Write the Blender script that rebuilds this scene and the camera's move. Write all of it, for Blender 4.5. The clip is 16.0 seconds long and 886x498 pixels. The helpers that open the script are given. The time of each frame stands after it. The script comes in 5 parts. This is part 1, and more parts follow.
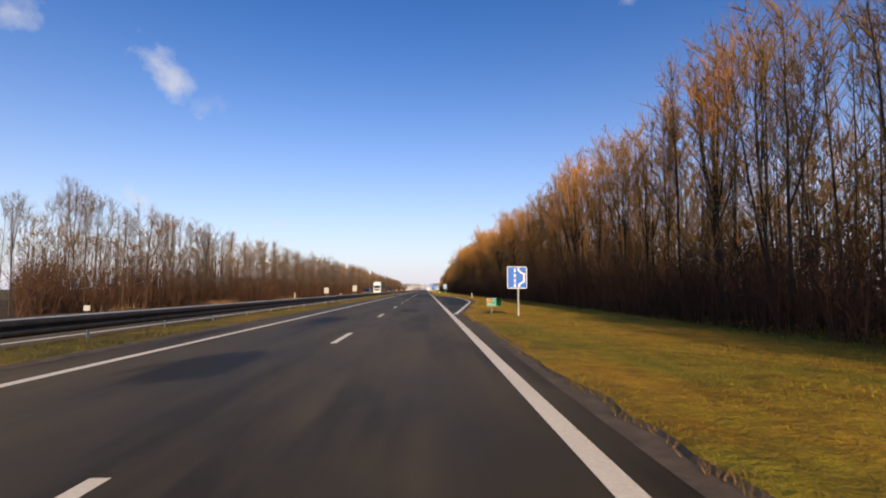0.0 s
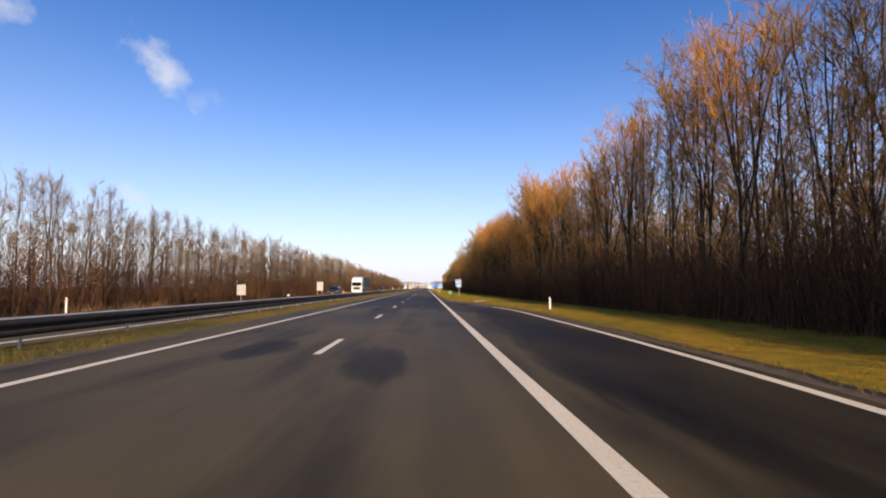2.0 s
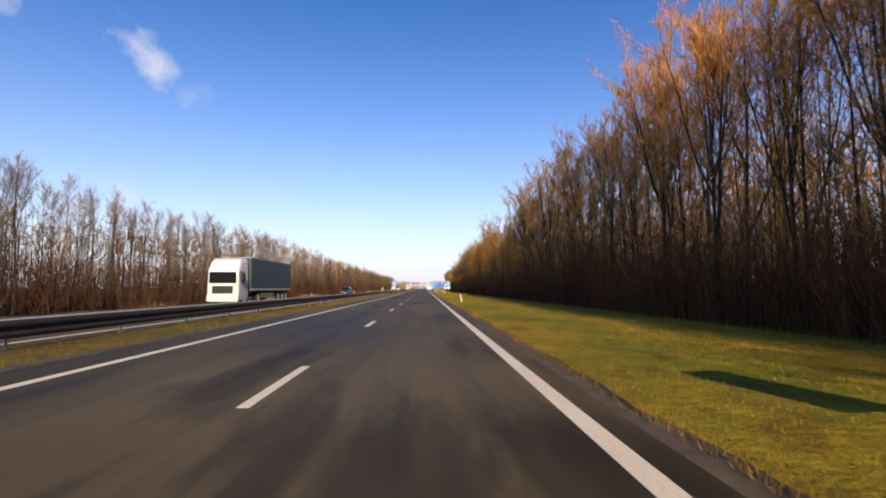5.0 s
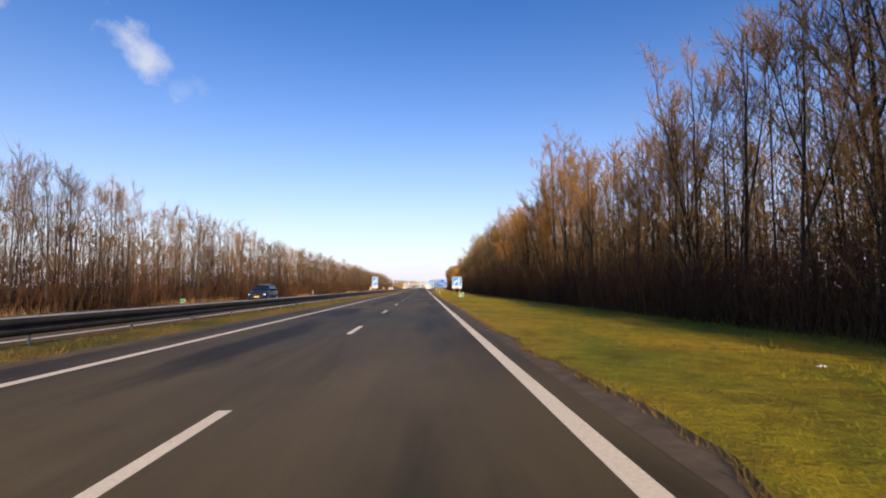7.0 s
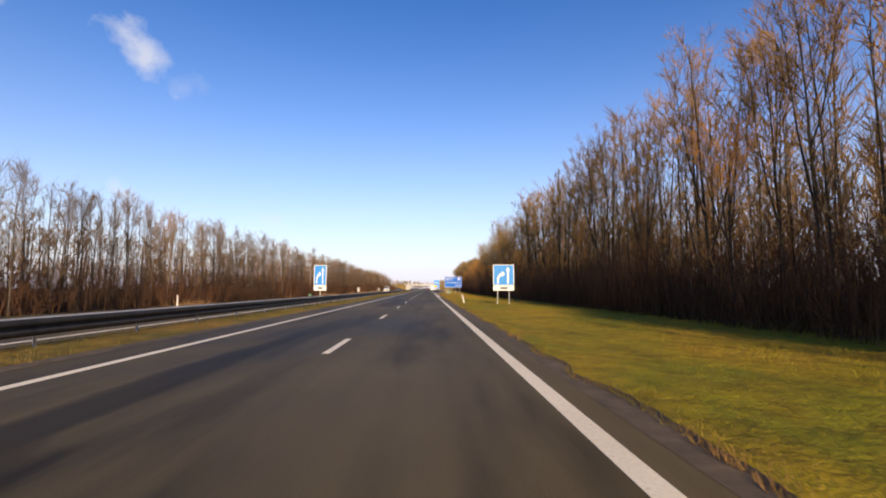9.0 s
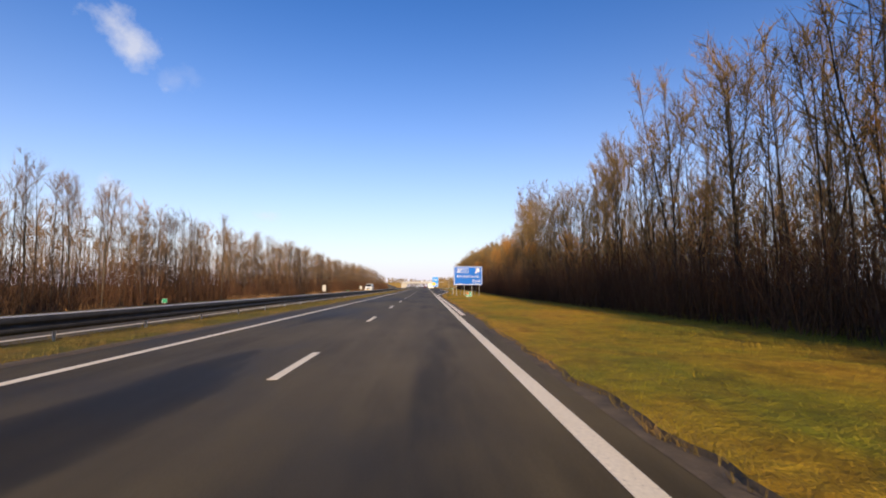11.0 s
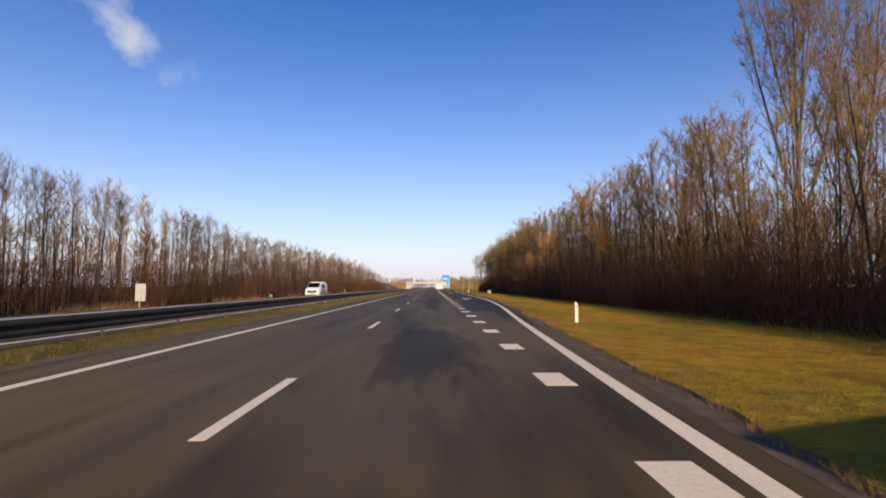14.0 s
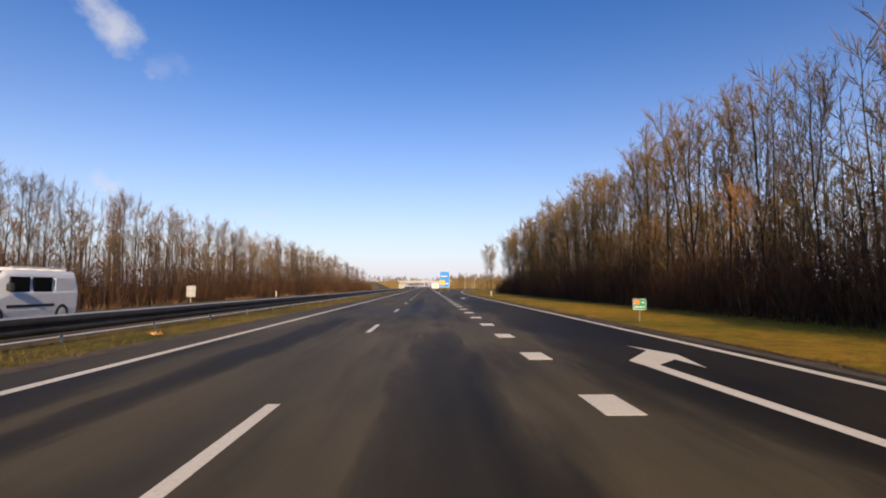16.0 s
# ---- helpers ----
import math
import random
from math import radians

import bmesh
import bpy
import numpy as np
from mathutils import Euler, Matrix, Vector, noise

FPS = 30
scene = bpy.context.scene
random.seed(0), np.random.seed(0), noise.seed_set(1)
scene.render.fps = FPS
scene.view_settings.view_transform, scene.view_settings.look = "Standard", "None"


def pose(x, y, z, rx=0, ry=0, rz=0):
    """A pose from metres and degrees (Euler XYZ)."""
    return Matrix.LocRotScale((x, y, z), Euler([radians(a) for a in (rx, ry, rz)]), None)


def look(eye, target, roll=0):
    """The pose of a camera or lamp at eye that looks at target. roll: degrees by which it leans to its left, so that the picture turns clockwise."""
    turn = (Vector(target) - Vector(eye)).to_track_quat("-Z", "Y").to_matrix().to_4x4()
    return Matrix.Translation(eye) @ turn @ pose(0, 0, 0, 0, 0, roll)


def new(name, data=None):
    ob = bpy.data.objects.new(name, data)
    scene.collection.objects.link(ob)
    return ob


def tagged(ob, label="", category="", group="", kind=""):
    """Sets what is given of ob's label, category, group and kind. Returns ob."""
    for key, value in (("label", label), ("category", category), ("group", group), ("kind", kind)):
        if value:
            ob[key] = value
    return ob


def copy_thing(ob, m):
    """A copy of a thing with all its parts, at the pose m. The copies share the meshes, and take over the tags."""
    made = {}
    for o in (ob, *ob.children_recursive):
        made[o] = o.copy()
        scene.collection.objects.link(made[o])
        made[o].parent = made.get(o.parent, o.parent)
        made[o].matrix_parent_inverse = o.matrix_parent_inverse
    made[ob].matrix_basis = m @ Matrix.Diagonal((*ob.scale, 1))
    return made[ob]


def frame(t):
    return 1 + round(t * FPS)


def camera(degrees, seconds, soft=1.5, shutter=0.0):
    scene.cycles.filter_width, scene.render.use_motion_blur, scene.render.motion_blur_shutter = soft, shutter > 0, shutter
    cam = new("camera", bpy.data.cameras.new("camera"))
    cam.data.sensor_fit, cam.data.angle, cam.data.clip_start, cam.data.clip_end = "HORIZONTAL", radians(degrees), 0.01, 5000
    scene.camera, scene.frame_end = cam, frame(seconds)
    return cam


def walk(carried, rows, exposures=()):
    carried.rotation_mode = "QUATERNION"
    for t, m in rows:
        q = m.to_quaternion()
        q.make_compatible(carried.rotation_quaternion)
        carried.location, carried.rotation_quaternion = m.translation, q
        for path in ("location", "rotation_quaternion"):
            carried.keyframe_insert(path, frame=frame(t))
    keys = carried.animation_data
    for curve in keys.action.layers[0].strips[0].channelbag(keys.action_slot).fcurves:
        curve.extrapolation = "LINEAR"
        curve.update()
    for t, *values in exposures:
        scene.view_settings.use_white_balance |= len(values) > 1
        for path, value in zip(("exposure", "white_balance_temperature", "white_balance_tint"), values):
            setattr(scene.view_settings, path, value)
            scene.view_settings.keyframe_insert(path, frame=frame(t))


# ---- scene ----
cam = camera(82.8, 16.0, soft=1.9, shutter=0.03)
PATH = [
    (0, pose(2.308, -0.771, 1.34, 94.592, 0, -1.949)),
    (0.5, pose(2.316, 11.634, 1.34, 94.530, 0, -2.198)),
    (1, pose(2.298, 24.346, 1.34, 94.562, 0, -2.032)),
    (1.5, pose(2.221, 37.009, 1.34, 94.577, 0, -1.784)),
    (2, pose(2.211, 49.625, 1.34, 94.407, 0, -1.899)),
    (2.5, pose(2.177, 62.254, 1.34, 94.416, 0, -1.983)),
    (3, pose(2.126, 75.049, 1.34, 94.521, 0, -1.675)),
    (3.5, pose(2.053, 87.764, 1.34, 94.338, 0, -1.784)),
    (4, pose(2.046, 100.550, 1.34, 94.480, 0, -1.838)),
    (6.5, pose(2.060, 164.407, 1.34, 94.388, 0, -2.310)),
    (7, pose(2.155, 177.323, 1.34, 94.367, 0, -2.199)),
    (7.5, pose(2.208, 190.903, 1.34, 94.367, 0, -1.900)),
    (8, pose(2.201, 203.637, 1.34, 94.422, 0, -1.767)),
    (8.5, pose(2.156, 216.457, 1.34, 94.370, 0, -1.718)),
    (9, pose(2.103, 229.441, 1.34, 94.470, 0, -1.703)),
    (11.5, pose(2.231, 293.204, 1.34, 94.218, 0, -2.027)),
    (12, pose(2.264, 305.721, 1.34, 94.259, 0, -1.786)),
    (12.5, pose(2.313, 318.020, 1.34, 94.383, 0, -1.704)),
    (13, pose(2.307, 330.427, 1.34, 94.501, 0, -1.411)),
    (13.5, pose(2.190, 342.975, 1.34, 94.586, 0, -1.342)),
    (14, pose(2.063, 355.457, 1.34, 94.325, 0, -1.139)),
    (14.5, pose(1.981, 367.880, 1.34, 94.261, 0, -0.950)),
    (15, pose(1.845, 380.414, 1.34, 94.221, 0, -1.463)),
    (15.5, pose(1.790, 392.728, 1.34, 94.133, 0, -1.762)),
    (16, pose(1.754, 405.109, 1.34, 94.260, 0, -1.693)),
]
# the film's own exposure opens a little along the middle of the drive
walk(cam, PATH, [(0, 0.06), (1.2, 0.06), (2.0, 0.26), (9.0, 0.26), (11.5, 0.22), (12.5, 0.1), (16, 0.08)])

# ------------------------------------------------------------------ sky and sun
SUN_EL, SUN_AZ = radians(23.5), radians(8.0)      # low, behind the drive, a little to its right side
to_sun = Vector((math.sin(SUN_AZ) * math.cos(SUN_EL), -math.cos(SUN_AZ) * math.cos(SUN_EL), math.sin(SUN_EL)))
world = bpy.data.worlds.new("winter_sky")
scene.world = world
world.use_nodes = True
wn = world.node_tree.nodes
sky = wn.new("ShaderNodeTexSky")
sky.sky_type, sky.sun_disc = "NISHITA", False
sky.sun_elevation = SUN_EL
sky.sun_rotation = math.atan2(to_sun.x, to_sun.y)
sky.air_density, sky.dust_density, sky.ozone_density = 1.0, 0.5, 3.0
wn["Background"].inputs["Strength"].default_value = 0.115
hs, gm = wn.new("ShaderNodeHueSaturation"), wn.new("ShaderNodeGamma")
hs.inputs["Saturation"].default_value, gm.inputs["Gamma"].default_value = 1.24, 1.15
hs.inputs["Hue"].default_value = 0.51
world.node_tree.links.new(sky.outputs[0], gm.inputs["Color"])
world.node_tree.links.new(gm.outputs[0], hs.inputs["Color"])
# pale winter haze thickening towards the horizon all round
wtc, wsep, winv, wpow, wmix = (wn.new(k) for k in ("ShaderNodeTexCoord", "ShaderNodeSeparateXYZ", "ShaderNodeMath", "ShaderNodeMath", "ShaderNodeMix"))
winv.operation, winv.inputs[0].default_value, winv.use_clamp = "SUBTRACT", 1.0, True
wpow.operation, wpow.inputs[1].default_value = "POWER", 5.0
wmix.data_type = "RGBA"
wmix.inputs["B"].default_value = (6.55, 6.25, 7.2, 1)
for a, b in ((wtc.outputs["Generated"], wsep.inputs[0]), (wsep.outputs["Z"], winv.inputs[1]), (winv.outputs[0], wpow.inputs[0]), (wpow.outputs[0], wmix.inputs["Factor"]), (hs.outputs[0], wmix.inputs["A"]), (wmix.outputs["Result"], wn["Background"].inputs["Color"])):
    world.node_tree.links.new(a, b)
sun = new("sun", bpy.data.lights.new("sun", "SUN"))
sun.data.energy, sun.data.angle, sun.data.color = 5.0, radians(0.5), (1.0, 0.76, 0.48)
sun.matrix_world = look((0, 0, 0), -to_sun)


# ------------------------------------------------------------------ materials
def material(name):
    m = bpy.data.materials.new(name)
    m.use_nodes = True
    return m, m.node_tree.nodes, m.node_tree.links, m.node_tree.nodes["Principled BSDF"]


def noise_node(N, K, coord, scale, detail=4.0, rough=0.55, stretch=(1, 1, 1)):
    mp = N.new("ShaderNodeMapping")
    mp.inputs["Scale"].default_value = stretch
    K.new(coord, mp.inputs["Vector"])
    n = N.new("ShaderNodeTexNoise")
    n.inputs["Scale"].default_value, n.inputs["Detail"].default_value, n.inputs["Roughness"].default_value = scale, detail, rough
    K.new(mp.outputs[0], n.inputs["Vector"])
    return n.outputs["Fac"]


def ramp(N, K, fac, stops):
    r = N.new("ShaderNodeValToRGB")
    e = r.color_ramp.elements
    while len(e) < len(stops):
        e.new(0.5)
    for el, (pos, col) in zip(e, stops):
        el.position, el.color = pos, (*col, 1) if len(col) == 3 else col
    K.new(fac, r.inputs["Fac"])
    return r.outputs["Color"]


def mixed(N, K, fac, a, b, kind="MIX"):
    m = N.new("ShaderNodeMix")
    m.data_type, m.blend_type = "RGBA", kind
    for sock, v in ((m.inputs["Factor"], fac), (m.inputs["A"], a), (m.inputs["B"], b)):
        if isinstance(v, (int, float)):
            sock.default_value = v
        elif isinstance(v, tuple):
            sock.default_value = (*v, 1)
        else:
            K.new(v, sock)
    return m.outputs["Result"]


def bump(N, K, fac, strength, distance, bsdf):
    b = N.new("ShaderNodeBump")
    b.inputs["Strength"].default_value, b.inputs["Distance"].default_value = strength, distance
    K.new(fac, b.inputs["Height"])
    K.new(b.outputs[0], bsdf.inputs["Normal"])


def place(N):
    return N.new("ShaderNodeNewGeometry").outputs["Position"]


def surface(name, a, b, scale=3.0, rough=0.6, metal=0.0, relief=0.2, fine=40.0, stretch=(1, 1, 1), spec=0.5):
    """A surface that varies between two colours at two scales, with fine relief."""
    m, N, K, s = material(name)
    tc = N.new("ShaderNodeTexCoord").outputs["Object"]
    big = noise_node(N, K, tc, scale, 5, 0.6, stretch)
    small = noise_node(N, K, tc, fine, 3, 0.6, stretch)
    col = ramp(N, K, big, [(0.3, a), (0.7, b)])
    col = mixed(N, K, 0.35, col, ramp(N, K, small, [(0.3, (0.55, 0.55, 0.55)), (0.7, (1.3, 1.3, 1.3))]), "MULTIPLY")
    K.new(col, s.inputs["Base Color"])
    s.inputs["Roughness"].default_value, s.inputs["Metallic"].default_value = rough, metal
    s.inputs["Specular IOR Level"].default_value = spec
    bump(N, K, small, relief, 0.01, s)
    return m


# the entry at (3.0, 106) paints a broad shade across the whole carriageway
STAINS_AND_SHADE = ((-1.7, 8.4, 0.9, 2.2), (-2.0, 22, 0.9, 3.0), (1.3, 31, 0.8, 3), (-1.4, 61, 0.75, 2.0), (1.3, 59, 0.8, 2.6), (3.0, 106, 11.0, 30.0), (-1.9, 190, 0.8, 8.0), (-2.2, 206, 0.9, 6.0), (-1.75, 231, 0.5, 14.0),
          (-1.2, 231, 0.75, 3.5), (-1.2, 286, 0.9, 5.0), (1.6, 350, 1.1, 3.0), (2.0, 367, 1.25, 6.0), (2.0, 404, 0.85, 24.0), (1.1, 446, 0.5, 18.0), (-1.8, 418, 0.6, 12.0), (6.4, 425, 2.3, 70.0), (6.0, 62, 1.9, 30.0))


def asphalt_material():
    m, N, K, s = material("asphalt")
    p = place(N)
    wide = noise_node(N, K, p, 0.13, 5, 0.62, (1.0, 0.45, 1))       # broad worn and bituminous fields
    patch = noise_node(N, K, p, 0.55, 5, 0.58, (1.0, 0.13, 1))      # long dark stains along the wheel tracks
    track = noise_node(N, K, p, 1.6, 4, 0.6, (1.0, 0.03, 1))
    grain = noise_node(N, K, p, 60, 2, 0.7)
    col = ramp(N, K, wide, [(0.39, (0.056, 0.0435, 0.0230)), (0.48, (0.092, 0.0710, 0.0365)), (0.64, (0.124, 0.0945, 0.048))])
    col = mixed(N, K, 1.0, col, ramp(N, K, patch, [(0.36, (0.50, 0.505, 0.52)), (0.43, (0.80, 0.80, 0.805)), (0.49, (1.0, 1.0, 1.0))]), "MULTIPLY")
    col = mixed(N, K, 0.6, col, ramp(N, K, track, [(0.3, (0.72, 0.72, 0.73)), (0.7, (1.2, 1.19, 1.17))]), "MULTIPLY")
    # old oil and bitumen stains, darker exit and bay paving, one painted shade: middle x, y and half sizes
    nearest = None
    for cx, cy, rx, ry in STAINS_AND_SHADE:
        off = N.new("ShaderNodeVectorMath")
        off.operation, off.inputs[1].default_value = "SUBTRACT", (cx, cy, 0)
        K.new(p, off.inputs[0])
        size = N.new("ShaderNodeVectorMath")
        size.operation, size.inputs[1].default_value = "MULTIPLY", (1 / rx, 1 / ry, 0)
        K.new(off.outputs[0], size.inputs[0])
        far = N.new("ShaderNodeVectorMath")
        far.operation = "LENGTH"
        K.new(size.outputs[0], far.inputs[0])
        if nearest is None:
            nearest = far.outputs["Value"]
        else:
            least = N.new("ShaderNodeMath")
            least.operation = "MINIMUM"
            K.new(nearest, least.inputs[0])
            K.new(far.outputs["Value"], least.inputs[1])
            nearest = least.outputs[0]
    ripple = noise_node(N, K, p, 0.9, 5, 0.6, (1.0, 0.16, 1))
    edge = N.new("ShaderNodeMath")
    edge.operation, edge.inputs[1].default_value = "MULTIPLY_ADD", 1.8
    K.new(ripple, edge.inputs[0])
    K.new(nearest, edge.inputs[2])
    half = N.new("ShaderNodeMath")
    half.operation, half.inputs[1].default_value = "MULTIPLY", 0.25
    K.new(edge.outputs[0], half.inputs[0])
    col = mixed(N, K, 1.0, col, ramp(N, K, half.outputs[0], [(0.36, (0.38, 0.385, 0.40)), (0.42, (0.56, 0.56, 0.57)), (0.46, (1.0, 1.0, 1.0))]), "MULTIPLY")
    col = mixed(N, K, 0.6, col, ramp(N, K, grain, [(0.3, (0.5, 0.5, 0.5)), (0.7, (1.45, 1.45, 1.45))]), "MULTIPLY")
    K.new(col, s.inputs["Base Color"])
    K.new(ramp(N, K, wide, [(0.38, (0.60,) * 3), (0.5, (0.68,) * 3)]), s.inputs["Roughness"])
    s.inputs["Specular IOR Level"].default_value = 0.10
    bump(N, K, grain, 0.5, 0.008, s)
    return m


def paint_material(name="road_paint", worn=0.0):
    m, N, K, s = material(name)
    p = place(N)
    wear = noise_node(N, K, p, 22, 5, 0.7)
    dirt = noise_node(N, K, p, 1.2, 4, 0.6, (1, 0.3, 1))
    col = ramp(N, K, wear, [(0.27 + worn, (0.12, 0.105, 0.08)), (0.36 + worn * 1.1, (0.70, 0.61, 0.46)), (0.7, (0.87, 0.77, 0.58))])
    col = mixed(N, K, 0.35, col, ramp(N, K, dirt, [(0.3, (0.72, 0.70, 0.66)), (0.65, (1.05, 1.05, 1.05))]), "MULTIPLY")
    K.new(col, s.inputs["Base Color"])
    s.inputs["Roughness"].default_value = 0.65
    bump(N, K, wear, 0.3, 0.004, s)
    return m


GREENER = ([(0.10, 0.05), (0.24, 0.6), (0.36, 1.0), (0.52, 0.85), (0.62, 0.1), (1.0, 0.0)], (0.87, 1.09, 0.8))     # lush verge in the middle of the drive
GREYER = ([(0.0, 0.3), (0.12, 0.15), (0.30, 0.0), (0.50, 0.3), (0.62, 0.9), (1.0, 1.0)], (0.80, 0.93, 1.12))       # greyer twigs towards the exit


def along(N, K, p, col, drift):
    """Plants change their tint along 500 m of the road."""
    stops, tint = drift
    sep, far = N.new("ShaderNodeSeparateXYZ"), N.new("ShaderNodeMapRange")
    K.new(p, sep.inputs[0])
    K.new(sep.outputs["Y"], far.inputs["Value"])
    far.inputs["From Max"].default_value = 500.0
    share = ramp(N, K, far.outputs[0], [(q, (v,) * 3) for q, v in stops])
    return mixed(N, K, share, col, mixed(N, K, 1.0, col, tint, "MULTIPLY"))


def turf_material(name, stops, soil=(0.07, 0.05, 0.03), drift=None):
    m, N, K, s = material(name)
    p = place(N)
    wide = noise_node(N, K, p, 0.22, 4, 0.6, (1.0, 0.5, 1))
    mid = noise_node(N, K, p, 2.2, 5, 0.65)
    fine = noise_node(N, K, p, 38, 3, 0.7)
    col = ramp(N, K, wide, stops)
    clod = noise_node(N, K, p, 0.9, 5, 0.7, (1.0, 0.7, 1))
    col = mixed(N, K, 0.85, col, ramp(N, K, mid, [(0.3, (0.55, 0.54, 0.52)), (0.7, (1.3, 1.26, 1.2))]), "MULTIPLY")
    col = mixed(N, K, 0.8, col, ramp(N, K, clod, [(0.36, (0.66, 0.58, 0.5)), (0.5, (1.05, 1.05, 1.05)), (0.66, (0.86, 1.02, 0.8))]), "MULTIPLY")
    if drift:
        col = along(N, K, p, col, drift)
    col = mixed(N, K, ramp(N, K, fine, [(0.32, (0.75,) * 3), (0.5, (0.0,) * 3)]), col, soil)
    K.new(col, s.inputs["Base Color"])
    s.inputs["Roughness"].default_value, s.inputs["Specular IOR Level"].default_value = 0.9, 0.15
    tuft = noise_node(N, K, p, 5.5, 4, 0.65)
    both = N.new("ShaderNodeMath")
    both.operation = "MULTIPLY_ADD"
    K.new(fine, both.inputs[0])
    both.inputs[1].default_value = 0.25
    K.new(tuft, both.inputs[2])
    bump(N, K, both.outputs[0], 0.9, 0.16, s)
    return m


def bark_material(name, stops, fine_dark=0.5, rough=0.85, wide=0.075, drift=None):
    """Wood whose tint drifts from tree to tree and from twig to twig."""
    m, N, K, s = material(name)
    p = place(N)
    g = N.new("ShaderNodeNewGeometry")
    broad = noise_node(N, K, p, wide, 3, 0.6, (1, 1, 0.35))
    col = ramp(N, K, broad, stops)
    col = mixed(N, K, 0.7, col, ramp(N, K, g.outputs["Random Per Island"], [(0.0, (0.55, 0.55, 0.55)), (1.0, (1.35, 1.3, 1.25))]), "MULTIPLY")
    streak = noise_node(N, K, p, 9, 4, 0.7, (1, 1, 0.25))
    col = mixed(N, K, fine_dark, col, ramp(N, K, streak, [(0.3, (0.5, 0.5, 0.5)), (0.7, (1.35, 1.35, 1.35))]), "MULTIPLY")
    if drift:
        col = along(N, K, p, col, drift)
    K.new(col, s.inputs["Base Color"])
    s.inputs["Roughness"].default_value, s.inputs["Specular IOR Level"].default_value = rough, 0.2
    return m


def sheet(name, colour, rough=0.45, dirt=0.25):
    """Painted or film-covered sheet with streaks of road dirt."""
    m, N, K, s = material(name)
    tc = N.new("ShaderNodeTexCoord").outputs["Object"]
    streak = noise_node(N, K, tc, 3.0, 5, 0.65, (2.5, 2.5, 0.5))
    spot = noise_node(N, K, tc, 25, 3, 0.6)
    col = mixed(N, K, dirt, colour, ramp(N, K, streak, [(0.3, tuple(c * 0.55 for c in colour)), (0.7, tuple(min(1, c * 1.1) for c in colour))]))
    col = mixed(N, K, dirt * 0.5, col, ramp(N, K, spot, [(0.35, (0.6, 0.58, 0.55)), (0.6, (1, 1, 1))]), "MULTIPLY")
    K.new(col, s.inputs["Base Color"])
    s.inputs["Roughness"].default_value = rough
    return m


M_ASPHALT = asphalt_material()
M_PAINT = paint_material()
M_PAINT_WORN = paint_material("worn_road_paint", 0.22)
M_TURF = turf_material("verge_turf", [(0.36, (0.185, 0.168, 0.012)), (0.49, (0.33, 0.213, 0.014)), (0.62, (0.43, 0.233, 0.020))], drift=GREENER)
M_MEDIAN = turf_material("median_turf", [(0.36, (0.085, 0.085, 0.018)), (0.50, (0.155, 0.125, 0.024)), (0.64, (0.27, 0.165, 0.040))])
M_FIELD = turf_material("field_ground", [(0.3, (0.10, 0.085, 0.035)), (0.7, (0.16, 0.12, 0.05))])
M_LITTER = turf_material("leaf_litter", [(0.3, (0.07, 0.045, 0.025)), (0.7, (0.12, 0.075, 0.04))])
M_DIRT = surface("verge_soil", (0.046, 0.033, 0.020), (0.125, 0.088, 0.052), 2.6, 0.95, 0, 0.8, 30)
M_BLADE = bark_material("grass_blades", [(0.36, (0.20, 0.185, 0.014)), (0.49, (0.34, 0.225, 0.017)), (0.62, (0.45, 0.25, 0.026))], 0.2, 0.7, 0.4, GREENER)
M_EDGE = bark_material("edge_grass", [(0.36, (0.125, 0.100, 0.026)), (0.5, (0.17, 0.115, 0.032)), (0.64, (0.30, 0.17, 0.055))], 0.2, 0.8, 0.5)
M_MEDIAN_BLADE = bark_material("median_blades", [(0.36, (0.095, 0.098, 0.020)), (0.5, (0.165, 0.132, 0.030)), (0.64, (0.29, 0.175, 0.055))], 0.2, 0.8, 0.5)
M_DRY = bark_material("dry_grass", [(0.3, (0.34, 0.20, 0.09)), (0.7, (0.48, 0.29, 0.13))], 0.2, 0.8)
M_TRUNK = bark_material("tree_bark", [(0.35, (0.036, 0.030, 0.023)), (0.55, (0.060, 0.048, 0.034)), (0.7, (0.095, 0.070, 0.046))])
M_TWIG = bark_material("winter_twigs", [(0.36, (0.190, 0.125, 0.058)), (0.50, (0.31, 0.180, 0.062)), (0.64, (0.42, 0.224, 0.060))], 0.2, drift=GREYER)
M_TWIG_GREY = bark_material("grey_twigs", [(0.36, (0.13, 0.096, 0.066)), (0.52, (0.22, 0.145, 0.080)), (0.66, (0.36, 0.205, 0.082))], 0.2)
# paler copy of the bark: sun on the far stems put into its colour
M_TRUNK_LIT = bark_material("sunlit_pale_bark", [(0.35, (0.042, 0.036, 0.030)), (0.55, (0.085, 0.068, 0.052)), (0.7, (0.22, 0.17, 0.12))])
M_WILLOW = bark_material("willow_twigs", [(0.36, (0.50, 0.245, 0.062)), (0.64, (0.60, 0.285, 0.066))], 0.2)
M_BRUSH = bark_material("brush_stems", [(0.35, (0.062, 0.032, 0.018)), (0.65, (0.140, 0.064, 0.029))], 0.2)
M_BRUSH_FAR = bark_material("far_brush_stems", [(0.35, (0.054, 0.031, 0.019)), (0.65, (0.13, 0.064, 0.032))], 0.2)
# zinc darkened to near black: shade and dark reflections put into its colour
M_STEEL_SHADED = surface("shaded_galvanised_steel", (0.035, 0.033, 0.031), (0.070, 0.066, 0.060), 2.5, 0.6, 0.15, 0.1, 30, spec=0.25)
